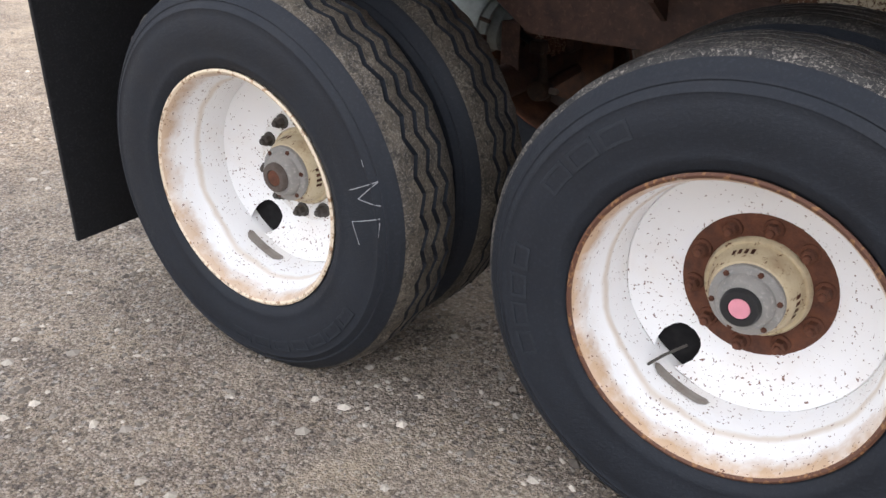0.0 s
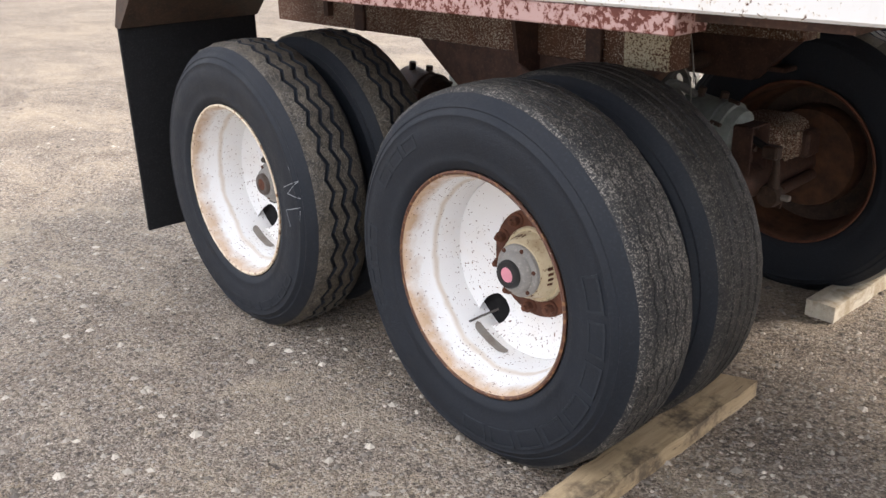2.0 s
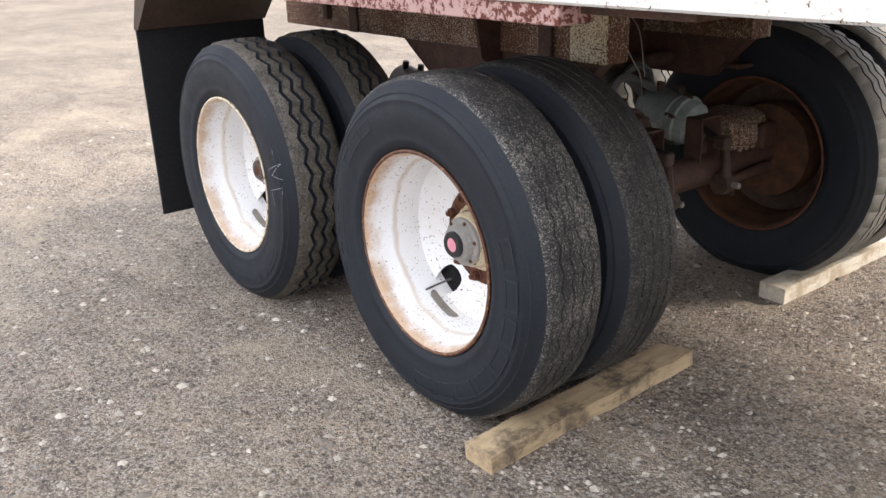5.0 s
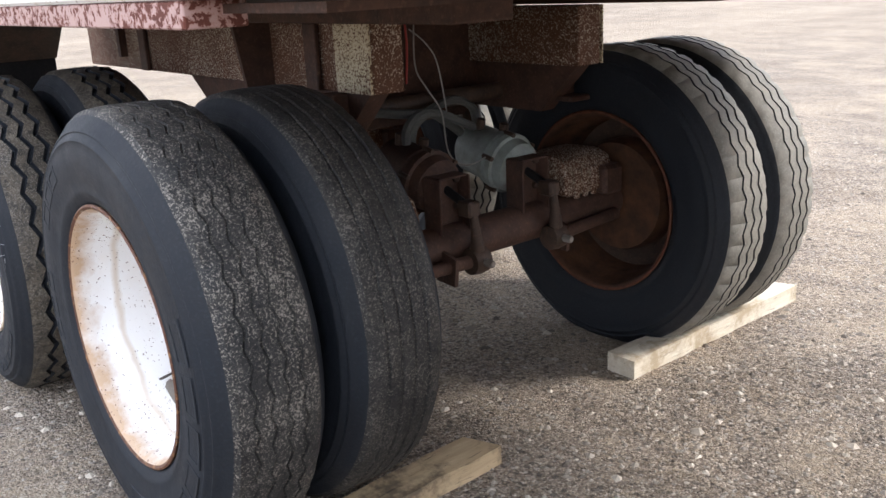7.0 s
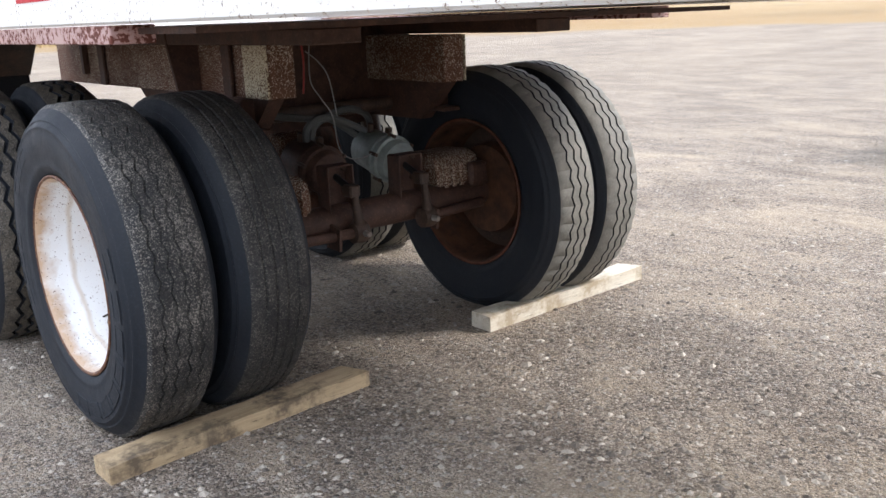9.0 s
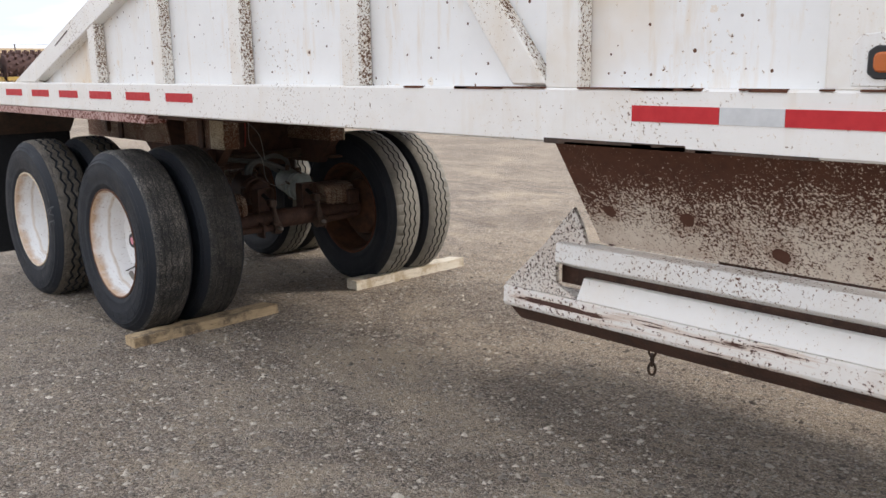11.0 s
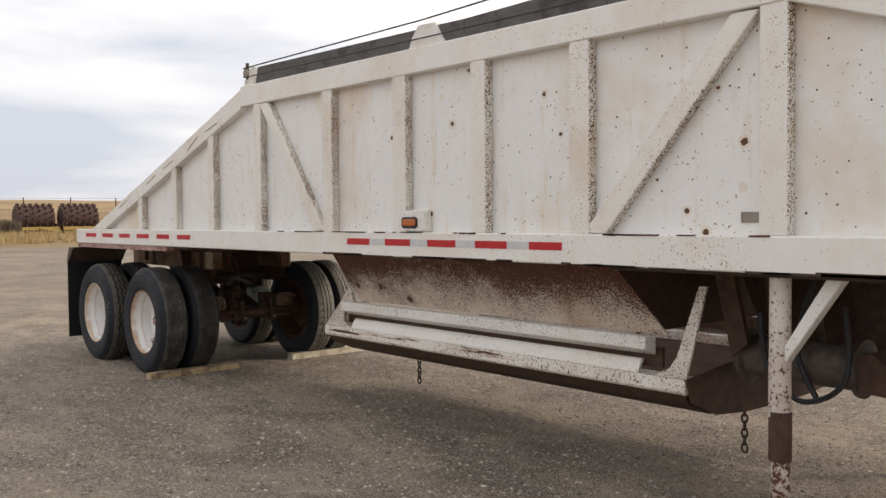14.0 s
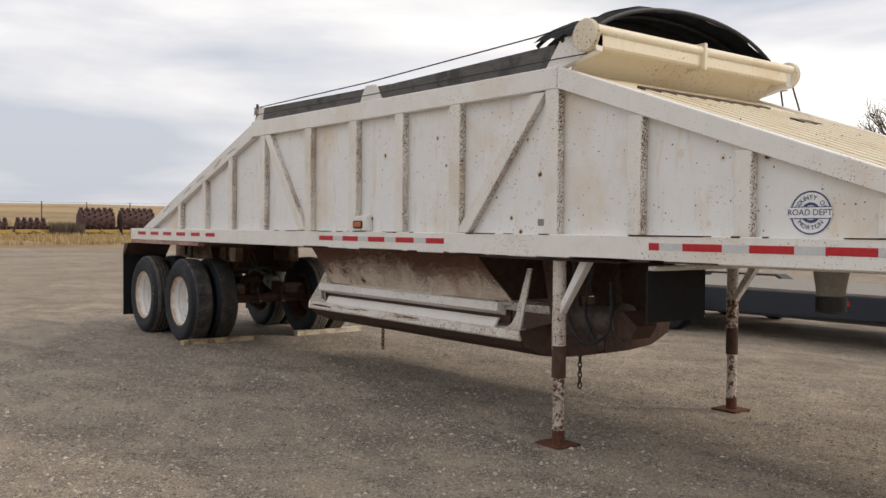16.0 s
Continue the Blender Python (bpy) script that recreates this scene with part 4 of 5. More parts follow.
for pts in ([(0.0, 2.60, 1.14), (0.02, 2.58, 1.0), (0.02, 2.62, 0.93), (0.03, 2.66, 0.86), (0.03, 2.68, 0.74), (0.03, 2.74, 0.69), (0.02, 2.84, 0.70), (0.0, 2.90, 0.74)],
            [(0.0, 2.58, 1.10), (0.02, 2.62, 1.06), (0.02, 2.66, 1.0), (0.03, 2.68, 0.86)]):
    P("loose_wire", tube(arc(pts, 8), 0.0024, 5), M_WIRE)
P("red_wire", tube(arc([(0.0, 2.56, 1.18), (0.0, 2.57, 1.06), (0.0, 2.56, 0.95)], 6), 0.004, 5), M_REDWIRE)
P("cross_shaft", tube([(-0.2, 2.45, 0.86), (-0.2, 3.1, 0.86)], 0.03, 10), M_DARKRUST, smooth=True)

# hopper: lower side sheets, rear and front slopes
for y, s in both(Y0):
    bm = bmesh.new()
    q = [(3.17, 0.11, 1.22), (5.60, 0.11, 1.22), (5.76, 0.33, 0.87), (3.19, 0.33, 0.87)]
    vs = [bm.verts.new((x, y + d * s, z)) for x, d, z in q] + [bm.verts.new((x, y + (d + 0.012) * s, z)) for x, d, z in q]
    for f in ((0, 1, 2, 3), (7, 6, 5, 4), (0, 4, 5, 1), (1, 5, 6, 2), (2, 6, 7, 3), (3, 7, 4, 0)):
        bm.faces.new([vs[i] for i in f])
    P("hopper_side", bm, M_HOPPER, "sloping hopper side, brown rust over cream paint")
P("hopper_end", prism([(Y0 + 0.13, 1.213), (Y1 - 0.13, 1.213), (Y1 - 0.345, 0.86), (Y0 + 0.345, 0.86)], 3.21, 3.225, axis='x'), M_BROWN)
P("hopper_end", prism([(Y0 + 0.13, 1.194), (Y1 - 0.13, 1.194), (Y1 - 0.345, 0.86), (Y0 + 0.345, 0.86)], 5.56, 5.575, axis='x'), M_BROWN)
P("under_deck", box(5.62, 7.0, Y0 + 0.075, Y1 - 0.075, 1.195, 1.212, bevel=0), M_DARKRUST)

# clamshell gates
for y, s in both(Y0):
    def lo(*pts):
        return [(y + a * s, z) for a, z in pts]
    gate = P("gate", prism(lo((0.33, 0.86), (0.26, 0.862), (0.255, 0.80), (0.345, 0.765), (0.345, 0.86)), 3.06, 5.68, axis='x', bevel=0.004), M_GATE, "chipped white clamshell gate")
    part("gate_plate", prism(lo((0.345, 0.74), (0.335, 0.738), (0.30, 0.675), (0.31, 0.668), (0.36, 0.738)), 3.12, 5.60, axis='x'), M_WHITE, gate, "clean white plate")
    part("gate_recess", prism(lo((0.37, 0.80), (0.37, 0.70), (0.39, 0.70), (0.39, 0.80)), 3.0, 5.7, axis='x'), M_BROWN, gate)
    part("gate_lip", prism(lo((0.29, 0.672), (0.285, 0.61), (0.30, 0.596), (0.42, 0.60), (0.42, 0.672)), 2.8, 5.88, axis='x', bevel=0.006), M_LIP, gate)
    part("gate_shell", prism(lo((0.31, 0.594), (0.36, 0.54), (0.53, 0.474), (0.80, 0.448), (1.10, 0.44), (1.10, 0.455), (0.80, 0.463), (0.54, 0.49), (0.44, 0.6)), 2.82, 5.86, axis='x'), M_BROWN, gate, "dark brown curved gate bottom")
    part("gate_arm", prism([(5.70, 0.674), (5.88, 0.674), (5.99, 1.12), (5.95, 1.12), (5.83, 0.78), (5.79, 0.72)], *sorted((y + 0.30 * s, y + 0.315 * s))), M_SPOT, gate, "spotted white gate arm")
    part("gate_end", prism([(2.80, 0.674), (3.11, 0.674), (3.03, 0.715), (3.03, 0.775), (3.16, 0.85), (3.13, 0.93), (3.10, 0.975), (2.98, 0.84)], *sorted((y + 0.30 * s, y + 0.315 * s))), M_SPOT, gate)
    part("gate_wall", prism(lo((0.288, 0.674), (0.33, 0.56), (0.53, 0.476), (0.8, 0.45), (1.08, 0.447), (1.08, 0.70), (0.66, 0.715)), 5.885, 5.90, axis='x'), M_BROWN, gate)

# front gear: cylinder, linkage, plates
P("air_cylinder", lathe([(0.05, -0.30), (0.105, -0.30), (0.13, -0.28), (0.13, -0.26), (0.10, -0.25), (0.10, 0.25), (0.13, 0.26), (0.13, 0.28), (0.05, 0.30)], 28, (6.30, 2.25, 0.775), 'x'), M_CYL, "greasy grey-brown air cylinder", smooth=True)
P("cylinder_mount", prism([(6.58, 0.84), (6.64, 0.86), (6.76, 0.77), (6.70, 0.68), (6.59, 0.69)], 2.15, 2.35), M_BROWN)
P("linkage_arm", prism([(5.92, 1.21), (6.02, 1.21), (6.1, 0.85), (6.02, 0.78)], 2.1, 2.13), M_BROWN)
P("linkage_arm", prism([(5.92, 1.21), (6.02, 1.21), (6.1, 0.85), (6.02, 0.78)], 3.3, 3.33), M_BROWN)
P("centre_plate", prism([(5.77, 0.79), (6.1, 0.74), (6.38, 0.80), (6.46, 1.0), (6.5, 1.193), (5.6, 1.193)], 2.85, 2.87), M_BROWN, "brown plate behind the gate gear")
for q in (2.2, 2.62, 3.0):
    P("hanger_bar", tube([(6.15, q, 1.19), (6.2, q, 0.8)], 0.025, 8), M_DARKRUST)
P("bow_plate", prism([(6.3, 1.21), (6.62, 1.21), (6.58, 0.95), (6.5, 0.72), (6.42, 0.9)], 2.60, 2.63), M_DARKRUST)
for pts in ([(6.15, 2.12, 1.0), (6.2, 2.11, 0.75), (6.36, 2.11, 0.62), (6.55, 2.12, 0.74), (6.53, 2.15, 1.05)], [(6.40, 2.12, 1.15), (6.33, 2.12, 0.85), (6.42, 2.12, 0.64)]):
    P("air_hose", tube(arc(pts, 8), 0.013, 7), M_CABLE, smooth=True)

# landing legs
for y, s in ((1.76, 1), (3.645, -1)):
    x = 6.443
    leg = P("landing_leg", tube([(x, y, 0.86), (x, y, 1.215)], 0.043, 20), M_LEG, "landing leg, white paint over rust", smooth=True)
    part("sleeve", tube([(x, y, 0.62), (x, y, 0.862)], 0.045, 20), M_LEG if s > 0 else M_LEG_RUSTY, leg, smooth=True)
    part("inner_tube", tube([(x + 0.004, y, 0.014), (x + 0.004, y, 0.48)], 0.038, 16), M_LEG_RUSTY, leg, smooth=True)
    part("rusty_collar", tube([(x + 0.002, y, 0.44), (x + 0.002, y, 0.645)], 0.046, 20), M_BROWN, leg, "bare brown rusted section", smooth=True)
    part("foot_plate", box(x - 0.11, x + 0.11, y - 0.1, y + 0.1, 0.0, 0.016), M_RIMRUST, leg)
    part("foot_stub", tube([(x + 0.004, y, 0.012), (x + 0.004, y, 0.10)], 0.041, 16), M_RIMRUST, leg, "rusted foot of the leg", smooth=True)
    part("brace", prism([(x + 0.035, 0.845), (x + 0.035, 0.92), (x + 0.215, 1.213), (x + 0.285, 1.213)], y - 0.03, y + 0.03, bevel=0.004), M_GATE, leg)

# chains under the gate
link_pts = [(0.015 * math.cos(a), 0, 0.026 * math.sin(a)) for a in (2 * math.pi * i / 12 for i in range(12))]
link_src = None
for cx, cy, z0, z1 in ((2.872, YC, 0.43, 0.13), (5.745, 2.69, 0.46, 0.165)):
    ch = P("chain", tube([(cx, cy, z0 + 0.02), (cx, cy, z0 - 0.02)], 0.006), M_DARKRUST, "rusty hanging chain")
    z, i = z0 - 0.03, 0
    while z > z1:
        mm = pose(cx, cy, z, 0, 0, 90 * (i % 2) + 20)
        if link_src is None:
            link_src = part("chain_link", tube(link_pts, 0.006, 6, closed=True), M_DARKRUST, ch)
            link_src.matrix_basis = mm
        else:
            put(link_src, "chain_link", mm, ch)
        z -= 0.04
        i += 1

# top boards with brackets, tarp gear
for y, s in both(1.70):
    a, b = sorted((y, y + 0.04 * s))
    P("top_board", prism([(2.22, 2.474), (4.6, 2.44), (4.6, 2.56), (2.26, 2.61)], a, b, bevel=0.003), M_BOARD, "grey weathered wooden side board")
    P("top_board", prism([(4.603, 2.44), (6.40, 2.42), (6.44, 2.575), (4.603, 2.56)], a, b, bevel=0.003), M_BOARD, "grey weathered wooden side board")
    a, b = sorted((y - 0.012 * s, y + 0.05 * s))
    P("board_bracket", prism([(4.11, 2.455), (4.45, 2.452), (4.40, 2.52), (4.36, 2.585), (4.2, 2.59), (4.14, 2.52)], a, b, bevel=0.008), M_WHITE)
    P("end_bracket", prism([(2.06, 2.455), (2.20, 2.465), (2.23, 2.62), (2.17, 2.62), (2.14, 2.53), (2.06, 2.53)], a, b, bevel=0.004), M_WHITE)
    P("end_bracket", prism([(6.36, 2.424), (6.52, 2.418), (6.80, 2.48), (6.80, 2.62), (6.50, 2.60)], a, b, bevel=0.004), M_WHITE)
    P("rear_pulley", lathe([(0.01, -0.02), (0.035, -0.02), (0.026, 0.0), (0.035, 0.02), (0.01, 0.02)], 20, (2.10, y, 2.58)), M_STEEL, smooth=True)
    P("pulley_pin", tube([(2.10, y, 2.50), (2.10, y, 2.66)], 0.014), M_DARKRUST)
    P("tarp_pulley", lathe([(0.01, -0.02), (0.095, -0.02), (0.10, -0.012), (0.088, 0.0), (0.10, 0.012), (0.095, 0.02), (0.01, 0.02)], 36, (6.75, 1.655 if s > 0 else 3.85, 2.575)), M_CREAM, smooth=True)
    yl = y - 0.035 * s
    P("tarp_cable", tube([(2.1, yl, 2.615), (4.28, yl, 2.605), (6.3, yl, 2.64), (6.75, yl, 2.665)], 0.005, 6), M_CABLE)
    P("tarp_cable", tube([(2.1, yl, 2.545), (4.28, yl, 2.50), (6.5, yl, 2.47), (6.75, yl, 2.465)], 0.004, 6), M_CABLE)
P("roller_beam", box(6.70, 6.80, 1.69, 3.77, 2.50, 2.60, bevel=0.012), M_CREAM, "cream tarp beam across the front")
P("roller_tube", tube([(6.79, 1.69, 2.61), (6.79, 3.83, 2.61)], 0.032, 16), M_CREAM, smooth=True)
P("beam_clamp", box(6.68, 6.83, 2.72, 2.75, 2.48, 2.66), M_CREAM)
P("front_apron", prism([(6.70, 2.56), (6.715, 2.555), (6.50, 2.35), (6.485, 2.355)], 1.74, 2 * YC - 1.74), M_CREAM, "cream apron plate under the tarp beam")
P("front_deck", prism([(6.48, 2.415), (9.38, 1.366), (9.38, 1.35), (6.48, 2.40)], Y0 + 0.086, Y1 - 0.086), M_CREAM, "sloping cream front deck")
for k in range(14):
    y = Y0 + 0.15 + k * (Y1 - Y0 - 0.3) / 13
    bm = bmesh.new()
    add_prism(bm, [(6.98, 2.225), (6.98, 2.248), (9.3, 1.412), (9.3, 1.385)], y, y + 0.05)
    P("deck_rib", bm, M_CREAM)
P("dark_strip", prism([(6.90, 2.25), (6.90, 2.284), (6.96, 2.262), (6.96, 2.23)], 1.95, 3.3), M_DARKRUST)
P("dark_strip", prism([(7.32, 2.10), (7.32, 2.132), (7.40, 2.103), (7.40, 2.07)], 2.95, 3.2), M_DARKRUST)

# gathered tarp over its bows
bm = bmesh.new()
rows = []
rng = random.Random(8)
for i in range(9):
    x = 6.28 + 0.055 * i
    row = []
    for j in range(33):
        t = j / 32
        a = math.pi * t
        h = 0.28 * math.sin(a) ** 0.8 * (0.97 + 0.03 * math.sin(i * 2.1))
        y = 1.66 + 2.08 * t + 0.12 * math.sin(2 * a) * -0.6
        row.append(bm.verts.new((x + 0.02 * math.sin(9 * a), y, 2.60 + h + 0.015 * math.sin(i * 3.0) + 0.006 * rng.random())))
    rows.append(row)
for p, q in zip(rows, rows[1:]):
    for j in range(32):
        bm.faces.new((p[j], p[j + 1], q[j + 1], q[j]))
bmesh.ops.solidify(bm, geom=list(bm.faces), thickness=0.012)
P("tarp", bm, M_TARP, "black mesh tarp gathered over its bows", smooth=True)
for x in (6.30, 6.52, 6.74):
    P("tarp_bow", tube([(x, 1.68 + 2.04 * t + 0.12 * math.sin(2 * math.pi * t) * -0.6, 2.58 + 0.28 * math.sin(math.pi * t) ** 0.8) for t in (k / 24 for k in range(25))], 0.014, 8), M_BLACK, smooth=True)
P("tarp_cloth", prism([(1.70 + 2.0 * t + 0.12 * math.sin(2 * math.pi * t) * -0.6, 2.575 + 0.27 * math.sin(math.pi * t) ** 0.8) for t in (k / 24 for k in range(25))], 6.36, 6.372, axis='x'), M_TARP, "hanging fold of the black tarp")
P("tarp_rope", tube([(6.76, Y1 + 0.02, 2.5), (6.9, Y1, 2.1)], 0.007, 6), M_CABLE)
P("tarp_rope", tube([(6.66, Y1 + 0.02, 2.5), (6.72, Y1, 2.2)], 0.007, 6), M_CABLE)

# things under the nose
P("nose_plate", box(7.25, 9.7, 2.0, 3.5, 1.19, 1.21), M_WHITE)
P("nose_flap", box(7.225, 7.239, 1.665, 2.2, 0.865, 1.16, bevel=0.003), M_FLAP, "black rubber flap")
P("flap_bar", box(7.2, 7.26, 1.712, 2.53, 1.162, 1.19), M_GATE)
P("canister_base", lathe([(0.078, 0.0), (0.09, -0.002), (0.09, -0.09), (0.075, -0.1), (0.01, -0.1)], 20, (7.7, 2.8, 1.005), 'z'), M_BLACK, "black ribbed canister base")
P("canister", lathe([(0.10, 0.145), (0.10, 0.09), (0.085, 0.0), (0.085, -0.04), (0.075, -0.05)], 24, (7.7, 2.8, 1.05), 'z'), M_GREY, "grey canister under the nose", smooth=True)

# round county badge on the panel
decal = P("round_badge", lathe([(0.001, 0.0), (0.108, 0.0), (0.108, 0.003)], 48, (8.196, Y0 + 0.0585, 1.485)), M_DECAL_W, "round road department badge, blue on white")
for r0, r1 in ((0.098, 0.106), (0.036, 0.05)):
    part("badge_ring", lathe([(r0, -0.0015), (r1, -0.0015)], 48, (8.196, Y0 + 0.0585, 1.485), caps=False), M_DECAL_B, decal)
part("badge_bar", box(8.09, 8.302, Y0 + 0.0545, Y0 + 0.058, 1.458, 1.512, bevel=0), M_DECAL_W, decal)
for z in (1.456, 1.511):
    part("badge_line", box(8.09, 8.302, Y0 + 0.0535, Y0 + 0.0545, z, z + 0.004, bevel=0), M_DECAL_B, decal)


def lettering(text, size, m, mat, parent):
    cu = bpy.data.curves.new("lettering", 'FONT')
    cu.body, cu.size, cu.align_x, cu.align_y = text, size, 'CENTER', 'CENTER'
    cu.extrude = 0.0006
    tmp = new("lettering_source", cu)
    dg = bpy.context.evaluated_depsgraph_get()
    me = bpy.data.meshes.new_from_object(tmp.evaluated_get(dg))
    bpy.data.objects.remove(tmp)
    me.materials.clear()
    me.materials.append(mat)
    ob = new("lettering", me)
    ob.parent = parent
    ob.matrix_basis = m
    return ob


lettering("ROAD DEPT.", 0.042, pose(8.196, Y0 + 0.0535, 1.4855, 90, 0, 0), M_DECAL_B, decal)
for word, sign in (("COUNTY OF", 1), ("MORTON", -1)):
    for i, ch in enumerate(word):
        if ch == " ":
            continue
        a = (i - (len(word) - 1) / 2) * (0.30 if sign > 0 else 0.33)
        r = 0.073
        x, z = r * math.sin(a), sign * r * math.cos(a)
        lettering(ch, 0.031, pose(8.196 + x, Y0 + 0.056, 1.485 + z, 90, math.degrees(a) * sign, 0), M_DECAL_B, decal)

# ---------------------------------------------------------------- wheel chocks
def plank(name, x, y0, y1, w, h, turn, mat, label, seed):
    rng = random.Random(seed)
    bm = bmesh.new()
    n = 14
    rows = []
    for i in range(n + 1):
        y = (y1 - y0) * (i / n - 0.5)
        j = [rng.uniform(-0.003, 0.003) for _ in range(4)]
        skew = (0.05 if i == n else 0.0)
        rows.append([bm.verts.new(p) for p in ((-w / 2 + j[0], y + skew * 0.4, 0.0), (w / 2 + j[1], y + skew, 0.0), (w / 2 + j[1], y + skew, h + j[2]), (-w / 2 + j[0], y + skew * 0.2, h + j[3]))])
    for p, q in zip(rows, rows[1:]):
        for i in range(4):
            bm.faces.new((p[i], p[(i + 1) % 4], q[(i + 1) % 4], q[i]))
    bm.faces.new(rows[0][::-1])
    bm.faces.new(rows[-1])
    bmesh.ops.bevel(bm, geom=[e for e in bm.edges if e.calc_face_angle(0) > 0.8], offset=0.006, segments=1, affect='EDGES')
    ob = part(name, bm, mat)
    ob.matrix_basis = pose(x, (y0 + y1) / 2, 0.001, 0, 0, turn)
    return tagged(ob, label, "plank", "wheel chocks")


plank("wooden_chock", 0.457, 1.525, 2.375, 0.105, 0.053, 1.8, M_PLANK, "weathered yellow-brown wooden plank chocking the tyre", 2)
plank("wooden_chock", 0.373, 3.065, 3.98, 0.105, 0.062, 0, M_PLANK_PALE, "pale bleached wooden plank chocking the dusty tyre", 3)


# ---------------------------------------------------------------- tyre marks
def arc_frame(bm, r0, r1, a0, a1, y, t=0.0022, rim=0.007):
    """A raised hollow block that follows the sidewall, towards -y."""
    def loop(ra, rb, b0, b1, yy):
        pts = []
        for i in range(5):
            a = b0 + (b1 - b0) * i / 4
            pts.append((ra * math.cos(a), yy, ra * math.sin(a)))
        for i in range(5):
            a = b1 + (b0 - b1) * i / 4
            pts.append((rb * math.cos(a), yy, rb * math.sin(a)))
        return [bm.verts.new(p) for p in pts]
    da = rim / r1
    out_b, out_t = loop(r0, r1, a0, a1, y), loop(r0 + 0.001, r1 - 0.001, a0, a1, y - t)
    in_t, in_b = loop(r0 + rim, r1 - rim, a0 + da, a1 - da, y - t), loop(r0 + rim, r1 - rim, a0 + da, a1 - da, y)
    n = len(out_b)
    for p, q in ((out_b, out_t), (out_t, in_t), (in_t, in_b)):
        for i in range(n):
            bm.faces.new((p[i], p[(i + 1) % n], q[(i + 1) % n], q[i]))


def marks(rim, spans, y):
    for r0, r1, first, last, count in spans:
        for i in range(count):
            a0 = first + (last - first) * i / count
            a1 = a0 + (last - first) / count * 0.82
            bm = bmesh.new()
            arc_frame(bm, r0, r1, radians(min(a0, a1)), radians(max(a0, a1)), y)
            part("sidewall_mark", bm, M_MARK, rim)


M_MARK = rubber_mat("raised sidewall rubber", (0.011, 0.014, 0.019), (0.036, 0.042, 0.051), 0.45, 6)
marks(wheels[0], ((0.385, 0.437, 22, -98, 8), (0.39, 0.43, 205, 168, 4), (0.39, 0.43, 150, 118, 3)), -0.136)
marks(wheels[1], ((0.40, 0.432, -30, -100, 7),), -0.136)
def on_sidewall(x, z):
    """A place on the near tyre's flank, for chalk."""
    r = math.hypot(x, z)
    for (ra, ya), (rb, yb) in zip(((0.36, -0.132), (0.41, -0.1375), (0.445, -0.1345), (0.457, -0.1295)), ((0.41, -0.1375), (0.445, -0.1345), (0.457, -0.1295), (0.49, -0.107))):
        if r <= rb:
            return (x, ya + (yb - ya) * (r - ra) / (rb - ra) - 0.0006, z)
    return (x, -0.107, z)


for a, b in (((0.411, 0.18), (0.416, 0.165)), ((0.374, 0.101), (0.45, 0.136)), ((0.45, 0.136), (0.401, 0.087)), ((0.401, 0.087), (0.455, 0.08)), ((0.454, 0.05), (0.378, 0.026)), ((0.378, 0.026), (0.398, -0.026)), ((0.454, 0.04), (0.451, 0.006))):
    part("chalk_stroke", tube([on_sidewall(a[0] + (b[0] - a[0]) * i / 8, a[1] + (b[1] - a[1]) * i / 8) for i in range(9)], 0.0013, 5), M_CHALK, wheels[1], "white chalk scrawl")



# ---------------------------------------------------------------- the flatbed trailer parked beyond
flat = thing("flatbed_trailer", pose(0, 0, 0), "low dark blue flatbed trailer with silver fender, parked behind", "trailer")
FY = 8.0
BED = [(-0.05, 0.29), (0.3, 0.285), (10.5, 0.40), (10.5, 0.62), (1.0, 0.62), (-0.05, 0.40)]          # tail ramps down


def bed_board(k, n):
    """Ends of one deck board."""
    return FY + 0.03 + k * 2.26 / n, FY + 0.03 + (k + 1) * 2.26 / n - 0.008


part("side_rail", prism(BED, FY, FY + 0.1, bevel=0.006), M_BLUE, flat, "dark blue side rail")
part("far_rail", prism(BED, FY + 2.2, FY + 2.3, bevel=0.006), M_BLUE, flat)
part("lower_rail", box(1.0, 10.5, FY + 0.02, FY + 0.1, 0.29, 0.345, bevel=0.008), M_BLACK, flat)
part("tail_rail", box(-0.06, 0.03, FY + 0.105, FY + 2.195, 0.295, 0.39), M_BLUE, flat)
for k in range(10):
    a, b = bed_board(k, 10)
    part("deck_board", prism([(1.0, 0.625), (10.5, 0.625), (10.5, 0.655), (1.0, 0.655)], a, b), M_DECK, flat, "dusty pale deck board" if k == 0 else "")
    part("ramp_board", prism([(-0.05, 0.405), (0.99, 0.625), (0.99, 0.65), (-0.05, 0.43)], a, b), M_DECK, flat)
part("tail_lamp", box(0.30, 0.50, FY - 0.012, FY + 0.01, 0.335, 0.395), M_RED, flat, "red tail lamp")
part("marker_lamp", box(4.95, 5.1, FY - 0.012, FY + 0.01, 0.5, 0.56), M_RED, flat, "red marker lamp")
for x in (1.72, 2.60):
    for y in (FY - 0.22, FY + 2.35):
        w = part("wheel", lathe([(0.05, 0.06), (0.12, 0.05), (0.17, 0.03), (0.185, -0.01), (0.185, 0.17)], 32, (x, y, 0.32)), M_DECAL_W, flat, "white spoked wheel", smooth=True)
        part("tyre", lathe([(0.18, -0.005), (0.25, -0.02), (0.30, -0.01), (0.318, 0.02), (0.318, 0.17), (0.30, 0.2), (0.18, 0.19)], 40, (x, y, 0.32)), M_SIDEWALL, w, smooth=True)
fender = [(1.08, 0.42), (1.15, 0.62), (1.33, 0.72), (2.70, 0.72), (2.88, 0.62), (2.95, 0.42)]
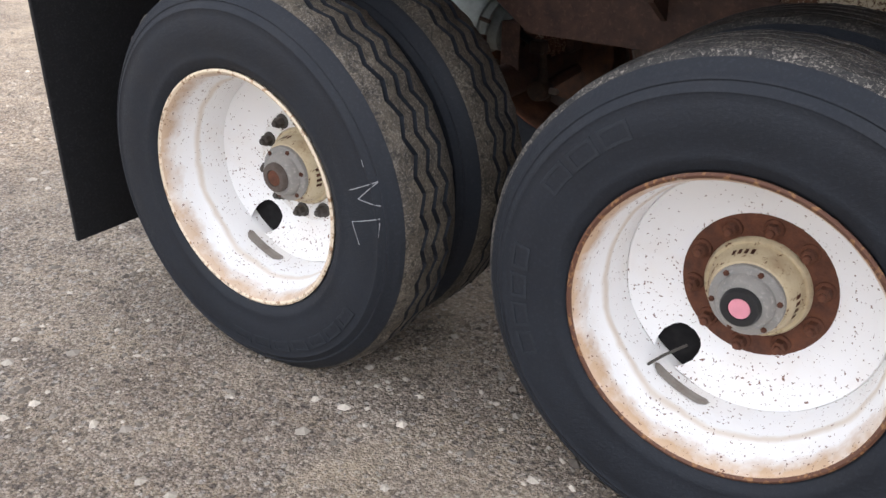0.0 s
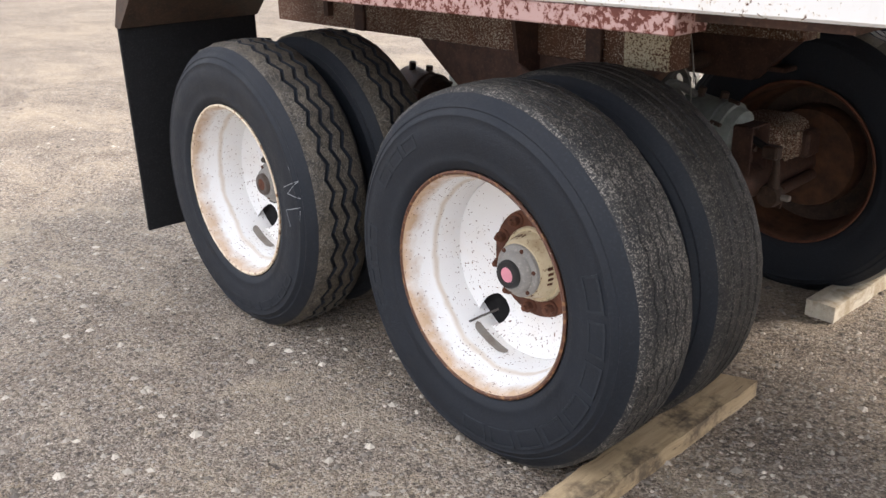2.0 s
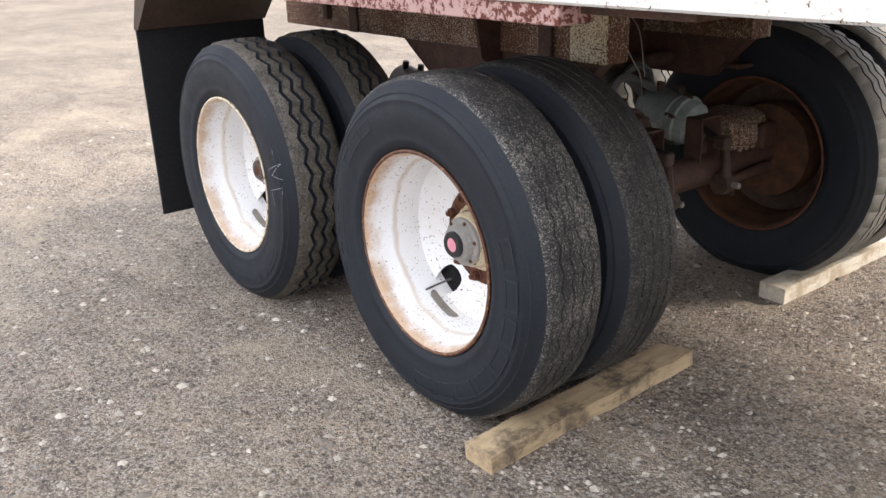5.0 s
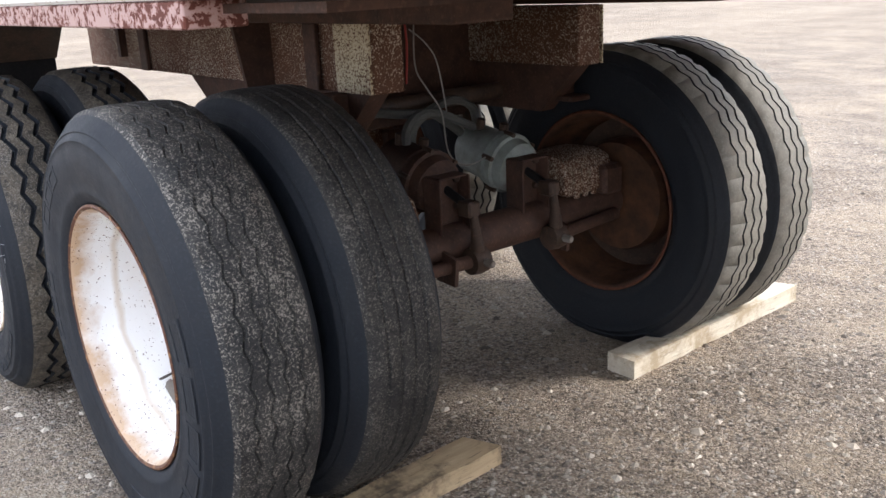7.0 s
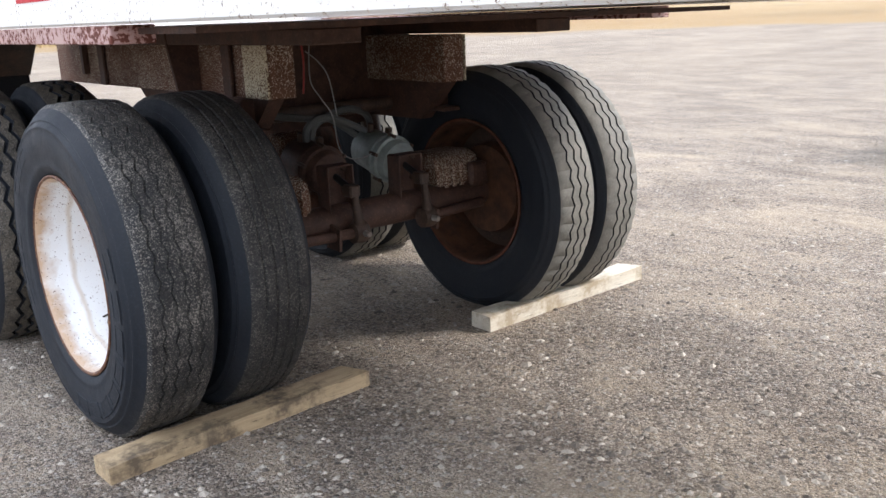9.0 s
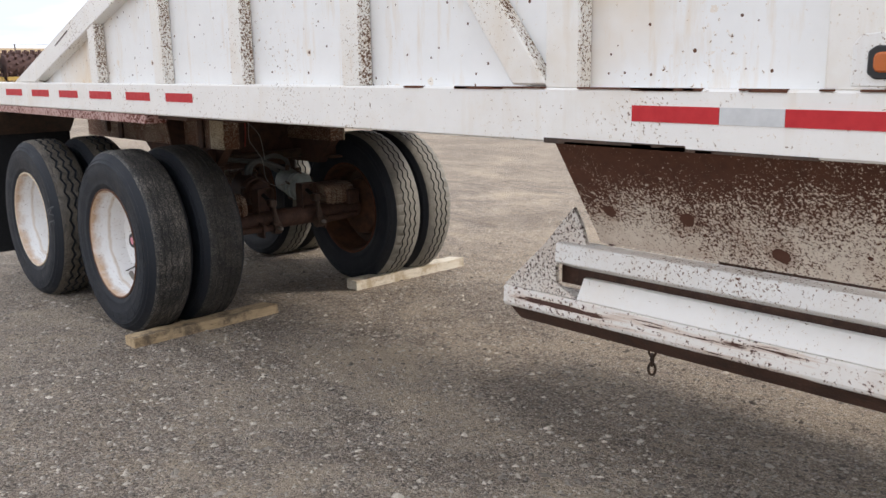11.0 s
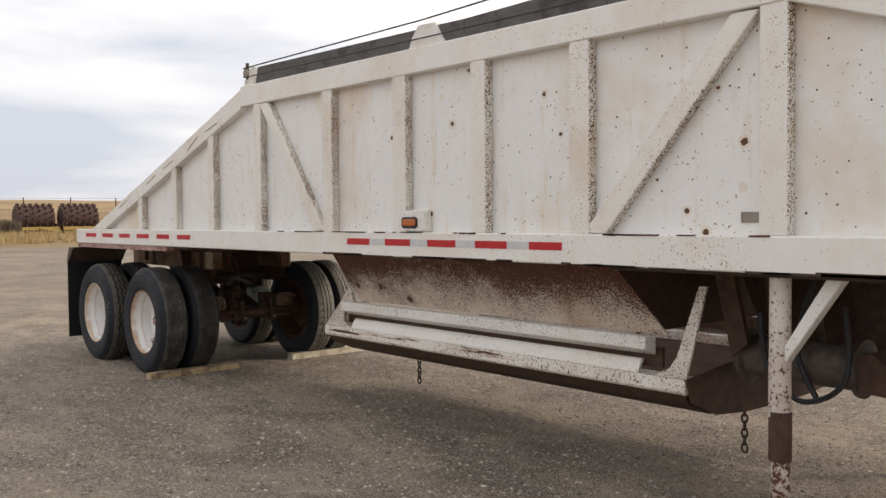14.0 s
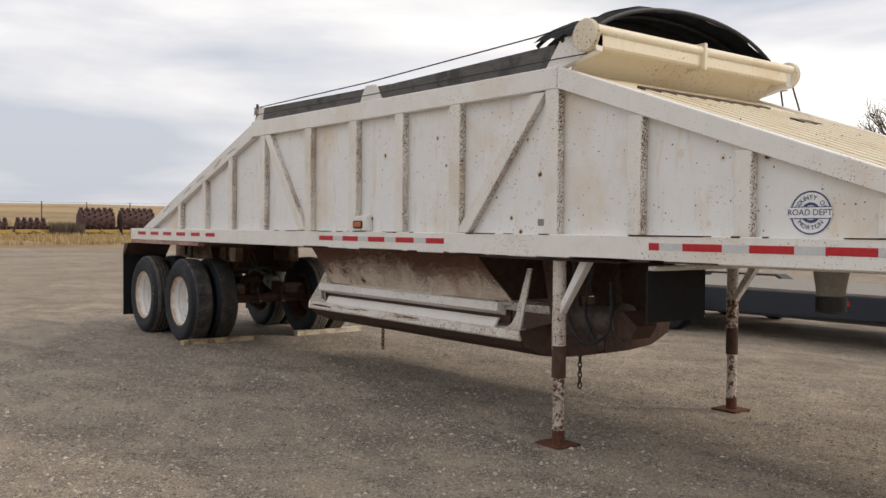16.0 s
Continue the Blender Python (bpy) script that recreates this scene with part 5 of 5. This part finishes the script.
for y0, y1, mat, text in ((FY - 0.27, FY - 0.004, M_SILVER, "silver wheel fender"), (FY + 2.304, FY + 2.57, M_BLACK, "dark wheel fender")):
    part("fender", prism(fender + [(x + (0.03 if x < 2.2 else -0.03), z - 0.03) for x, z in reversed(fender)], y0, y1), mat, flat, text)

# ---------------------------------------------------------------- far edge of the lot: rollers, fence, grass, tree
def roller(x, y, width, radius, label, seed):
    z = land(x, y)
    r = thing("sheepsfoot_roller", pose(x, y, z), label, "roller", "old rollers along the fence")
    drum = part("drum", lathe([(0.05, -width / 2), (radius * 0.97, -width / 2), (radius, -width / 2 + 0.03), (radius, width / 2 - 0.03), (radius * 0.97, width / 2), (0.05, width / 2)], 32, (0, 0, radius + 0.22)), M_ROLLER, r, smooth=True)
    bm = bmesh.new()
    rows = max(5, int(width / 0.27))
    for j in range(rows):
        y0 = -width / 2 + 0.12 + (width - 0.24) * j / (rows - 1)
        for i in range(14):
            a = 2 * math.pi * (i + 0.5 * (j % 2)) / 14
            c, q = math.cos(a), math.sin(a)
            add_tube(bm, [(radius * 0.98 * c, y0, radius + 0.22 + radius * 0.98 * q), ((radius + 0.2) * c, y0, radius + 0.22 + (radius + 0.2) * q)], [0.05, 0.07], 6)
    tagged(part("foot_studding", bm, M_ROLLER, drum), kind="stuff")
    for sx in (-1, 1):
        part("frame_bar", box(sx * (radius + 0.28) - 0.06, sx * (radius + 0.28) + 0.06, -width / 2 - 0.12, width / 2 + 0.12, 0.18, 0.34), M_YELLOW, r)
    for sy in (-1, 1):
        part("side_bar", box(-radius - 0.22, radius + 0.22, sy * (width / 2 + 0.08) - 0.03, sy * (width / 2 + 0.08) + 0.03, 0.36, 0.5), M_ROLLER, r)
    part("drawbar", tube([(radius + 0.3, 0, 0.28), (radius + 1.6, 0.3, 0.12)], 0.05, 8), M_YELLOW, r)
    return r


roller(-38.3, 11.42, 1.75, 0.55, "rusty purple-brown sheepsfoot roller with faded yellow frame", 1)
roller(-38.0, 13.48, 1.75, 0.55, "rusty purple-brown sheepsfoot roller with faded yellow frame", 2)
roller(-38.4, 8.2, 1.45, 0.27, "small rusty brown sheepsfoot roller in dry grass", 3)
roller(-38.0, 6.3, 1.45, 0.27, "small rusty brown sheepsfoot roller in dry grass", 4)

post_src = None
fence = thing("wire_fence", pose(0, 0, 0), "thin wire fence on dark posts along the field", "fence")
for i in range(24):
    y = -18 + 2.7 * i
    x = -52 + 0.22 * (y - 10)
    z = land(x, y)
    if post_src is None:
        post_src = part("fence_post", tube([(0, 0, -0.2), (0, 0, 1.75)], 0.04, 6), M_POSTWOOD, fence)
        post_src.matrix_basis = pose(x, y, z)
    else:
        put(post_src, "fence_post", pose(x, y, z), fence)
for h in (0.5, 1.0, 1.4, 1.7):
    part("fence_wire", tube([(-52 + 0.22 * (y - 10), y, land(-52 + 0.22 * (y - 10), y) + h) for y in (-18 + 2.7 * i for i in range(24))], 0.012, 4), M_WIRE, fence)


def tufts(name, count, area, tall, mat, label, seed):
    rng = random.Random(seed)
    verts, faces = [], []
    for _ in range(count):
        x, y = rng.uniform(*area[0]), rng.uniform(*area[1])
        if noise.noise((x * 0.25, y * 0.25, seed)) < -0.25:
            continue
        z = land(x, y)
        for _ in range(7):
            h = tall * rng.uniform(0.4, 1.1)
            a = rng.random() * 6.28
            lean = rng.uniform(0.1, 0.5) * h
            dx, dy = math.cos(a), math.sin(a)
            o = len(verts)
            bx, by = x + rng.uniform(-0.15, 0.15), y + rng.uniform(-0.15, 0.15)
            verts += [(bx - 0.02 * dy, by + 0.02 * dx, z - 0.02), (bx + 0.02 * dy, by - 0.02 * dx, z - 0.02), (bx + lean * dx, by + lean * dy, z + h)]
            faces.append((o, o + 1, o + 2))
    me = bpy.data.meshes.new(name)
    me.from_pydata(verts, [], faces)
    me.materials.append(mat)
    return tagged(new(name, me), label, "grass", kind="stuff")


tufts("dry_grass", 5200, ((-37.5, -29.0), (-22, 40)), 0.32, M_STRAW, "pale dry grass along the edge of the lot", 11)
tufts("dry_grass", 5000, ((-62, -38), (-30, 60)), 0.4, M_STRAW, "pale dry grass along the fence", 12)
tufts("dead_brush", 500, ((-38.5, -37.0), (9.1, 10.4)), 0.75, M_BRUSH, "grey-brown dead brush between the rollers", 13)


def bare_tree(x, y, height, seed):
    rng = random.Random(seed)
    z = land(x, y)
    t = thing("bare_tree", pose(x, y, z), "leafless grey-brown tree far behind the trailer", "tree")
    part("trunk", tube([(0, 0, -0.2), (0.1, 0, height * 0.2), (0.05, 0.1, height * 0.4)], [0.28, 0.2, 0.15], 8), M_POSTWOOD, t)
    bm = bmesh.new()

    def grow(p, d, length, r, depth):
        q = p + d * length
        add_tube(bm, [p, (p + q) / 2 + Vector((rng.uniform(-1, 1), rng.uniform(-1, 1), 0)) * length * 0.06, q], [r, r * 0.8, r * 0.6], 5)
        if depth:
            for _ in range(4 if depth > 1 else 5):
                n = (d + Vector((rng.uniform(-1, 1), rng.uniform(-1, 1), rng.uniform(-0.3, 0.8))) * 0.75).normalized()
                grow(p + d * length * rng.uniform(0.5, 1), n, length * rng.uniform(0.5, 0.75), r * 0.55, depth - 1)
    for _ in range(5):
        d = Vector((rng.uniform(-0.7, 0.7), rng.uniform(-0.7, 0.7), 1)).normalized()
        grow(Vector((0.05, 0.1, height * 0.38)), d, height * 0.26, 0.11, 4)
    part("crown", bm, M_POSTWOOD, t)


bare_tree(-9.0, 41.6, 8.0, 5)
